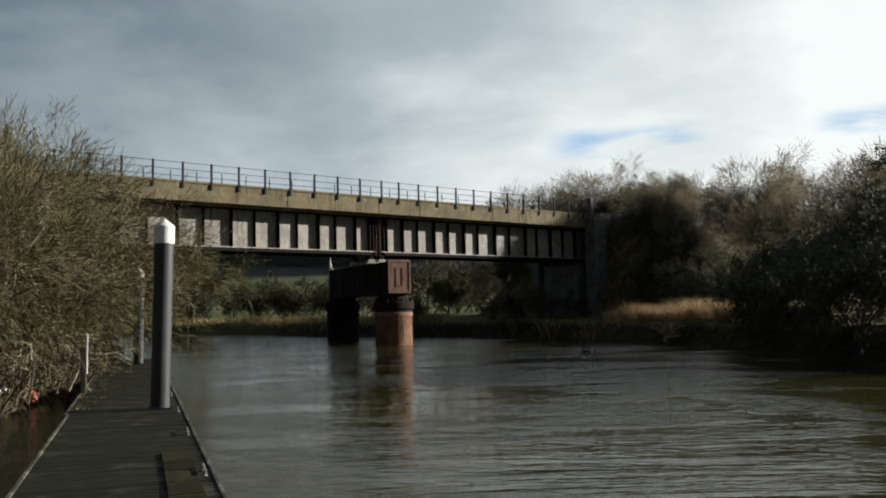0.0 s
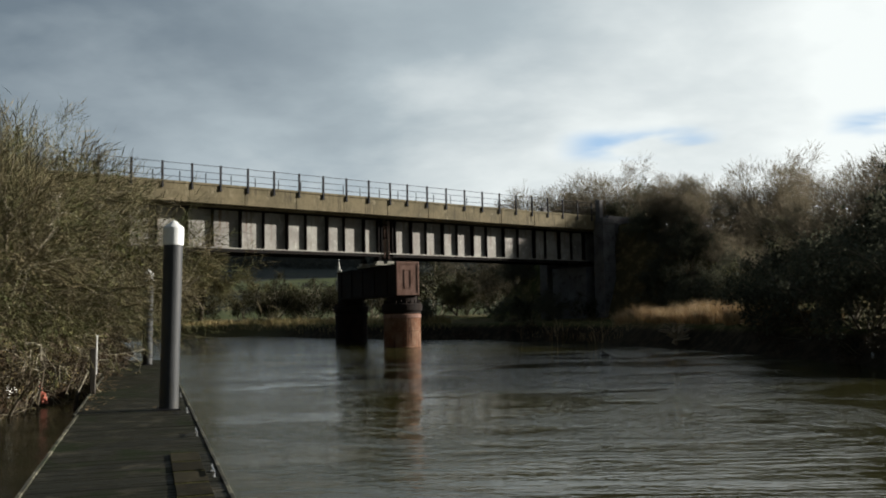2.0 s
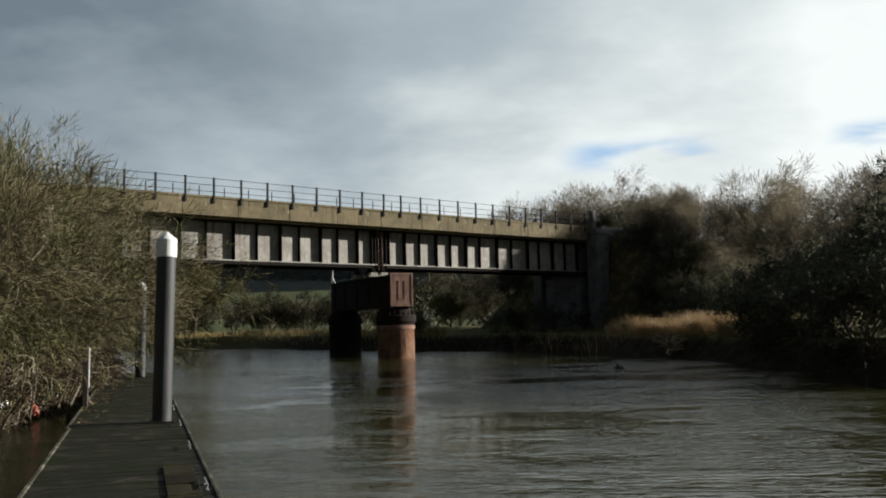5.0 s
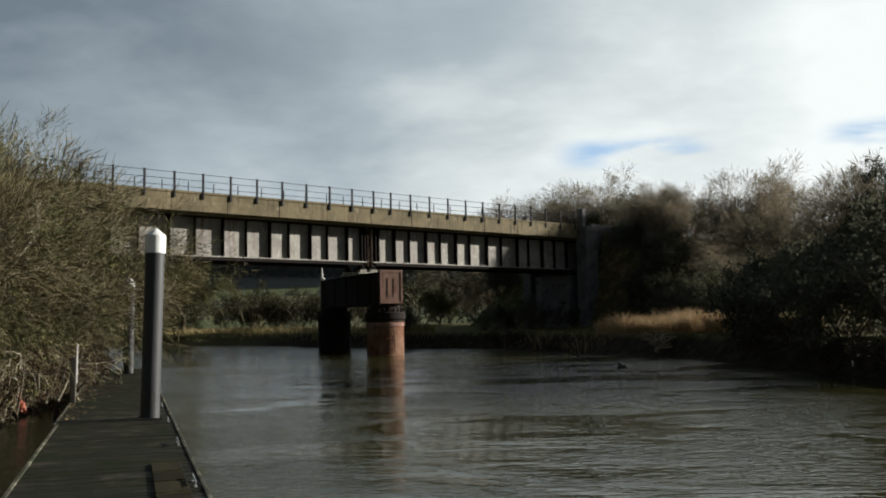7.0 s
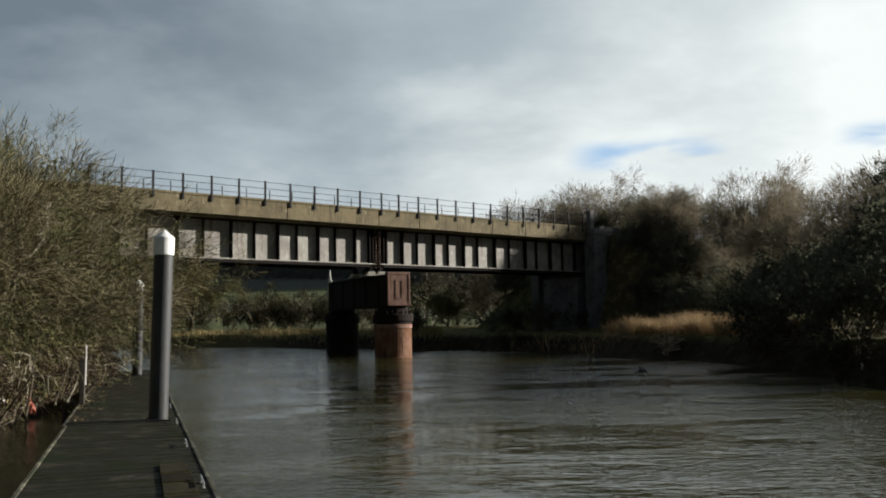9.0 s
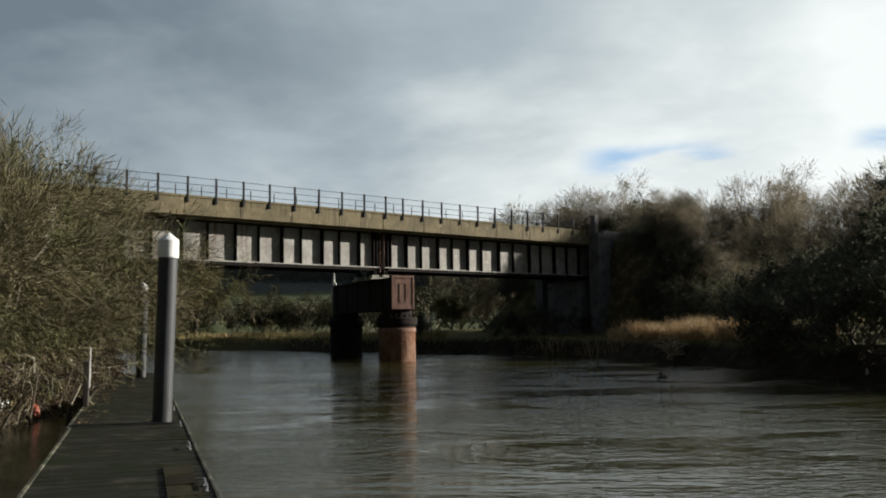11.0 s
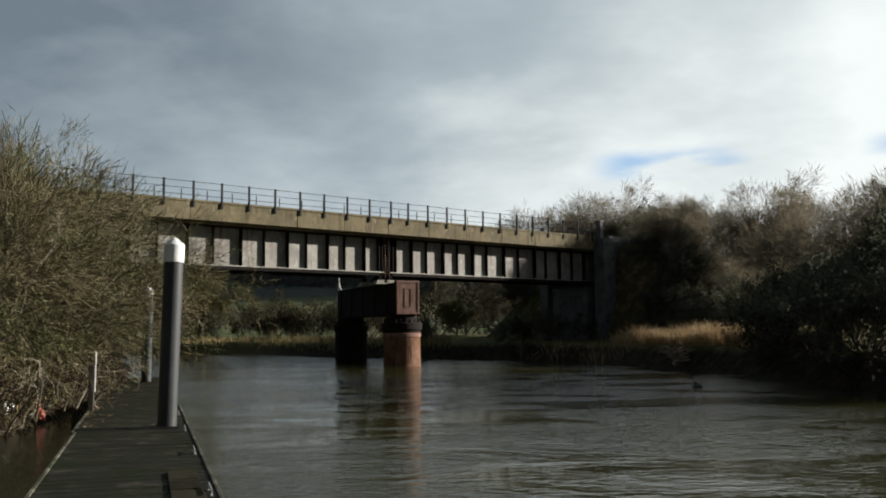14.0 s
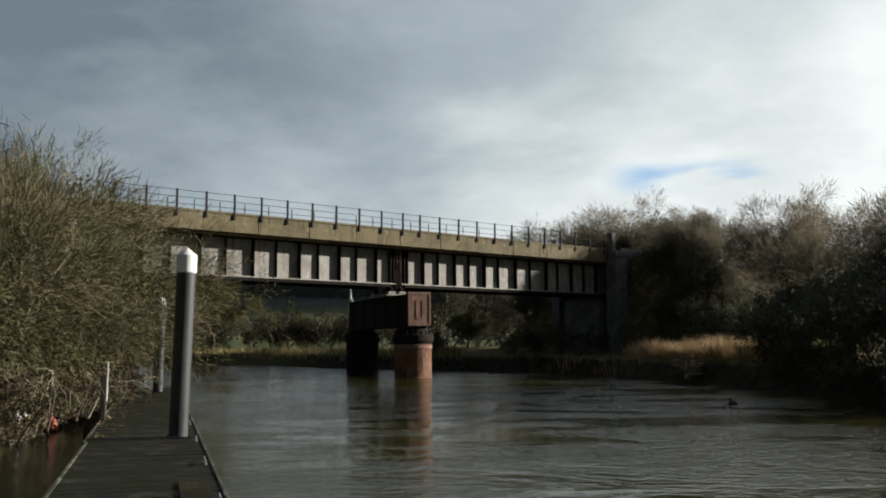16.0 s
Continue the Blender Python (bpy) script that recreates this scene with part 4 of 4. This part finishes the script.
    for k, (x, y) in enumerate(((14.9, 41.5), (15.0, 38.2), (15.2, 34.0), (15.3, 30.5), (8.4, 62.3), (5.2, 68.2), (1.6, 72.6))):
        c = stand(sk, x, y, 67 * k, 0.85)
        tagged(c, "dark dead bramble trailing from the far bank", group="brambles on the far bank")


def trees_right():
    lab = "bare grey-brown thorn tree on the railway embankment"
    kw = dict(kids=(6, 6, 5, 3), spray=(16000, 0.50, 0.040), ratio=(0.60, 0.54, 0.5, 0.5), lift=(0.02, 0.02, 0.01, 0.0), joints=1, twig_mat=M_TWIG_R, wob=0.2, tilt=48, thin=0.0085, group="trees on the embankment", base=0.15)
    a = plant("thorn_tree", lab, "tree", 5, 7, 6.6, 0.065, **kw)
    b = plant("thorn_tree", lab, "tree", 17, 7, 6.4, 0.065, **kw)
    scatter(a, [(17.5, 74.0, 0, 0.62), (15.2, 84.0, 210, 0.7), (18.0, 86.0, 20, 0.7), (21.5, 73, 90, 0.82), (23.5, 64, 200, 0.62), (26.0, 76, 20, 1.34), (19.5, 77, 150, 0.7), (33.5, 77, 310, 1.28), (8.3, 92, 40, 1.75), (14.2, 88, 10, 1.4), (19.8, 45.5, 70, 0.95), (27.0, 62.3, 30, 0.75), (37.5, 82, 100, 1.7)])
    scatter(b, [(18.8, 71.0, 45, 0.8), (21.3, 61.8, 10, 0.6), (22.5, 44.5, 100, 1.15), (29.0, 77, 190, 1.22), (11.4, 91, 300, 1.65), (20.8, 67.5, 160, 0.6), (21.5, 88.5, 260, 0.8), (16.4, 87.0, 120, 0.68), (22.8, 43.0, 330, 0.95), (24.0, 73.5, 75, 1.05), (30.5, 73.5, 15, 1.1), (31.0, 63.5, 200, 0.8)])
    slim = plant("sapling", "thin bare sapling rising above the thorn crowns", "tree", 97, 1, 9.6, 0.06, (7, 4, 2), (0.28, 0.5, 0.5), (0.06, 0.05, 0.03), M_TWIG_R, wob=0.08, tilt=6, thin=0.012, group="saplings on the embankment")
    scatter(slim, [(21.6, 48.6, 0, 1.0), (24.6, 50.5, 120, 0.98)])
    ivy = plant("ivy_bush", "dense dark ivy-covered bush overhanging the water", "bush", 23, 7, 5.2, 0.07, (6, 5, 4), (0.5, 0.5, 0.5), (0.0, -0.02, -0.03), M_TWIG_R, tilt=62,
                leaf=(M_IVY, 6000, 0.20, 0.2), thin=0.009, group="ivy bushes on the far bank")
    scatter(ivy, [(15.7, 43.5, 0, 0.75), (15.9, 40.0, 70, 0.85), (16.1, 35.5, 150, 0.95), (16.2, 30.8, 220, 1.0), (19.0, 46.5, 300, 0.85), (20.5, 40, 30, 1.25), (21.0, 34, 100, 1.25), (18.8, 61.5, 200, 0.75), (17.9, 64.5, 20, 0.6), (17.6, 84.6, 190, 0.9), (20.6, 87.2, 280, 0.95), (14.6, 83.2, 60, 0.7), (20.8, 63.0, 280, 0.8), (17.6, 68.0, 110, 0.7), (16.6, 66.6, 40, 0.6), (16.6, 69.4, 310, 0.6), (8.0, 84.5, 20, 0.8), (10.3, 85.5, 160, 0.85), (6.0, 82.5, 260, 0.6), (18.4, 69.5, 10, 0.7), (19.4, 66.8, 60, 0.75), (18.6, 72.0, 140, 0.6), (14.9, 72.4, 30, 0.38), (16.2, 73.6, 170, 0.42), (17.6, 75.0, 290, 0.42), (5.0, 75.5, 140, 0.45), (-2.5, 79.0, 80, 0.4), (7.6, 71.0, 200, 0.5)])
    lit = plant("ivy_shrub", "ivy-clad thorn beside the reeds with sunlight put into its leaf colour", "shrub", 29, 5, 4.6, 0.07, (6, 5, 5), (0.5, 0.5, 0.5), (0.03, 0.02, 0.0), M_TWIG_R, tilt=35, leaf=(M_IVYLIT, 4500, 0.12, 0.2), thin=0.009)
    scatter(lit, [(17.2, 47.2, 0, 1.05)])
    fir = plant("conifer", "dark evergreen conifer above the river bank", "tree", 31, 1, 9.5, 0.16, (46, 9, 4), (0.30, 0.35, 0.5), (0.0, -0.02, -0.05), M_NEEDLE, wob=0.05, tilt=3,
                leaf=(M_NEEDLE, 15000, 0.10, 0.6), thin=0.008, angle=(62, 88), wood_levels=1)
    scatter(fir, [(18.1, 36.4, 0, 0.96)])
    reeds = np.concatenate([clumped(on_land(80000, 8, 20, 44, 60, 1.5, 5.8, 3)), on_land(1200, 5, 12, 56, 68, 0.1, 1.2, 4)])
    blades("reeds", "tan dead reeds and long grass on the river bank", "reeds", reeds, 1.08, 0.016, M_REED, 5, 0.52)
    build_driftwood((12.2, 49.5, 0.55), 1.0, 5, "pale stranded root plate with bare branches at the water edge")
    build_driftwood((14.35, 48.6, 0.5), 0.55, 9, "small pale dead branches washed onto the bank")
    build_driftwood((7.4, 65.6, 0.35), 0.6, 14, "bleached dead branches at the foot of the bank")


def build_driftwood(at, size, seed, label):
    """A stranded root: bent, tapering branches fanning out from one butt."""
    rng = random.Random(seed)
    d = thing("driftwood", label, "driftwood", pose(*at, 0, 0, rng.uniform(-12, 12)), group="driftwood on the far bank")
    part("butt", tube(bm_new(), [(-0.12 * size, 0.1, -0.3 * size), (0, 0, 0.05 * size), (0.1 * size, -0.05, 0.22 * size)], [0.16 * size, 0.14 * size, 0.07 * size], 9), M_DRIFT, d)
    for k in range(19):
        a = radians(-68 + 136 * k / 18 + rng.uniform(-16, 16))
        l = size * rng.uniform(0.65, 1.25)
        tip = Vector((math.sin(a) * l, rng.uniform(-0.35, 0.25) * size, math.cos(a) * l * rng.uniform(0.45, 0.85)))
        bend = Vector((rng.uniform(-0.22, 0.22), rng.uniform(-0.1, 0.1), rng.uniform(-0.1, 0.2))) * size
        part("branch", tube(bm_new(), [(0, 0, 0), tip * 0.35 + bend * 0.6, tip * 0.7 + bend, tip], [0.075 * size, 0.062 * size, 0.046 * size, 0.02 * size], 7), M_DRIFT, d)
    part("log", tube(bm_new(), [(-0.3 * size, -0.3, -0.12 * size), (0.6 * size, -0.2, -0.02 * size), (1.6 * size, 0.1, 0.12 * size)], [0.05 * size, 0.06 * size, 0.03 * size], 8), M_DRIFT, d)
    return d


def far_side():
    lab = "bare olive-brown tree on the meadow beyond the bridge"
    a = plant("meadow_tree", lab, "tree", 41, 1, 5.6, 0.20, (12, 7, 5, 4), (0.95, 0.55, 0.5, 0.6), (0.03, 0.02, 0.0, -0.02), M_OLIVE, tilt=2, wob=0.07, leaf=(M_OLIVE, 3500, 0.16, 0.1), spray=(12000, 0.5, 0.06), thin=0.016, angle=(40, 84), group="meadow trees", wood_levels=2, wood=M_STEM)
    b = plant("hedge_shrub", "dark brown hedge shrub on the far meadow", "shrub", 43, 6, 4.0, 0.07, (5, 4, 4), (0.55, 0.55, 0.55), (0.03, 0.02, 0.0), M_HEDGE, tilt=55, leaf=(M_BRAMBLE, 2500, 0.16, 0.1), thin=0.02, group="hedge shrubs", base=0.12)
    scatter(a, [(-29.7, 107, 180, 1.55), (-36, 112, 60, 1.0), (-26, 150, 300, 0.8), (0.5, 91, 130, 0.62), (-33, 165, 0, 0.9)])
    scatter(b, [(-24, 113, 0, 0.95), (-21.5, 111, 50, 1.2), (-19.0, 113.5, 120, 1.1), (-16.5, 110, 200, 1.15), (-14, 108, 260, 1.0), (-11.5, 104.5, 310, 1.1), (-9.0, 101, 20, 1.2), (-6.0, 98, 90, 1.1), (-22.8, 117, 80, 1.5), (-17.6, 116, 230, 1.3), (-12.8, 112, 150, 1.25), (-9.4, 107, 40, 1.35), (-26.5, 115, 150, 0.9), (-32.5, 118, 30, 1.0), (8.0, 93, 170, 1.2), (-40, 122, 210, 1.2), (1.8, 128, 10, 2.3), (6.2, 126, 100, 2.2), (-2.4, 131, 220, 2.2), (10.4, 123, 330, 2.2), (-2.5, 79.5, 70, 0.5), (6.5, 75.0, 140, 0.6), (9.8, 69.0, 30, 0.55), (-5.5, 84, 250, 0.5)])
    grass = np.concatenate([on_land(80000, -62, 0, 70, 128, 0.55, 4.5, 8), on_land(9000, -14, -8.5, 4, 46, 0.2, 2.0, 9)])
    blades("bank_grass", "tan and olive winter grass along the banks", "grass", grass, 0.75, 0.028, M_GRASS, 6, 0.3)
    # hedgerows and hill woods, as many small crowns
    nr = np.random.RandomState(12)
    pts, size = [], []
    for k in range(24):
        r0, az0 = nr.uniform(260, 760), radians(nr.uniform(-24, 14))
        x0, y0 = r0 * math.sin(az0), r0 * math.cos(az0)
        tilt = nr.uniform(-0.25, 0.25)
        t = nr.uniform(-0.14, 0.14, 70) * r0
        x, y = x0 + t, y0 + t * tilt + nr.normal(0, 1.5, 70)
        z = ground_height(x, y) + nr.uniform(0.0, 3.4, 70) * nr.uniform(0.5, 1.2)
        pts.append(np.stack([x, y, z], 1))
    r, az = np.sqrt(nr.uniform(780 ** 2, 1450 ** 2, 18000)), np.radians(nr.uniform(-26, 6, 18000))
    x, y = r * np.sin(az), r * np.cos(az)
    keep = ripple(x, y, 0.009, 2.2) + 0.5 * ripple(x, y, 0.021, 4.0) + (r - 925) / 240 > 0.1
    x, y = x[keep], y[keep]
    hill = np.stack([x, y, ground_height(x, y) + nr.uniform(1, 9, len(x))], 1)
    near_hedge = np.concatenate(pts)
    near_hedge = near_hedge[nr.randint(0, len(near_hedge), 24000)] + nr.normal(0, 1.0, (24000, 3)) * [1, 1, 0.6]
    v1, f1 = leaves_np(near_hedge, 0.8, nr, 0, 0.8)
    k = 11000
    trees = np.repeat(hill[nr.randint(0, len(hill), k)], 6, axis=0) + nr.normal(0, 1.5, (6 * k, 3))
    v2, f2 = leaves_np(trees, 2.4, nr, 0, 0.9)
    w = part("woodland", mesh_np("woodland", np.concatenate([v1, v2]), np.concatenate([f1, f2 + len(v1)]), M_FAR), M_FAR)
    tagged(w, "dark hedgerows and woods on the far hill", "woodland", kind="stuff")
    church = thing("church_spire", "pale stone church spire far beyond the river", "church", pose(-64.0, 520, 0))
    part("tower", box(bm_new(), -1.7, 1.7, -1.7, 1.7, 0, 21, bevel=0.15), M_SPIRE, church)
    part("spire", lathe(bm_new(), [(1.7, 21.0), (1.5, 21.4), (0.12, 34.3), (0.0, 34.6)], 8), M_SPIRE, church)
    part("lucarne", box(bm_new(), 0.3, 1.5, -0.9, 0.2, 26.6, 27.9, bevel=0.1), M_SPIRE, church)


def litter():
    rag = thing("red_litter", "torn red plastic caught in the bank twigs", "litter", pose(-10.13, 22.6, 0.10))
    for k, (dx, dz, w, h, a) in enumerate(((0.03, 0, 0.14, 0.26, -14), (-0.05, 0.2, 0.09, 0.26, -12), (0.09, -0.02, 0.07, 0.16, -30), (-0.10, 0.36, 0.05, 0.16, 12))):
        bm = box(bm_new(), -w / 2, w / 2, -0.02, 0.02, 0, h, bevel=0.015)
        for v in bm.verts:
            v.co.y += 0.04 * math.sin(v.co.x * 30 + v.co.z * 20)
        part("scrap", bm, M_RED, rag, at=pose(dx, 0, dz, 0, a, 15))
    bag = thing("white_litter", "crumpled white plastic bag snagged on the bank", "litter", pose(-10.62, 21.8, 0.44))
    bm = bmesh.new()
    bmesh.ops.create_icosphere(bm, subdivisions=3, radius=0.18)
    for v in bm.verts:
        v.co *= 1 + 0.35 * noise.noise(v.co * 14)
    part("bag", bm, M_WHITE, bag)
    bm = bmesh.new()
    bmesh.ops.create_icosphere(bm, subdivisions=3, radius=0.07)
    for v in bm.verts:
        v.co = Vector((v.co.x * 0.7, v.co.y * 0.5, v.co.z * 1.5)) * (1 + 0.35 * noise.noise(v.co * 14))
    scrap = thing("white_litter", "flat white plastic scrap lying on the deck", "litter", ST @ pose(-0.92, 8.9, ZD + 0.006, 0, 0, 78))
    part("scrap", box(bm_new(), -0.02, 0.02, -0.09, 0.09, 0, 0.008, bevel=0.003), M_WHITE, scrap)
    bag = thing("white_litter", "white plastic scrap hanging by the far bank", "litter", pose(14.3, 31.2, 0.45))
    part("bag", bm, M_WHITE, bag)


def build_drift():
    """A dark waterlogged lump of driftwood going down with the stream."""
    d = thing("floating_log", "dark waterlogged driftwood lump floating on the river", "driftwood", pose(*DRIFT[0][1:3], 0.0))
    part("log", tube(bm_new(), [(-0.26, 0, -0.05), (-0.1, 0.02, 0.03), (0.12, 0, 0.04), (0.27, -0.03, -0.04)], [0.06, 0.11, 0.12, 0.06], 9), M_DARKWOOD, d)
    part("snag", tube(bm_new(), [(0.0, 0, 0.1), (-0.05, 0, 0.2), (-0.13, 0.02, 0.24)], [0.05, 0.04, 0.02], 7), M_DARKWOOD, d)
    return d


DRIFT = [(0.0, 6.8, 44.1), (4.0, 7.4, 41.1), (7.0, 7.9, 38.9), (9.0, 8.15, 37.7), (11.5, 8.6, 35.9), (13.0, 8.9, 34.9), (14.5, 9.15, 33.6), (16.0, 9.35, 32.2)]
shrubs_left()
trees_right()
far_side()
litter()
drift = build_drift()
stage, STAGE_JOINTS, STAGE_W = build_stage()
stage_boards(stage, STAGE_JOINTS, STAGE_W)


def motions():
    walk(water, [(0, pose(0, 0, 0)), (8, pose(1.95, -5.9, 0)), (16, pose(3.9, -11.8, 0))])
    walk(drift, [(t, pose(x, y, 0.0, 3 * math.sin(t * 2.1), 4 * math.sin(t * 1.7), 20 + t)) for t, x, y in DRIFT])
    walk(clouds, [(0, pose(0, 0, 0)), (8, pose(0, 0, 0, -0.03, 0, -1.15)), (16, pose(0, 0, 0, -0.06, 0, -2.4))])


motions()
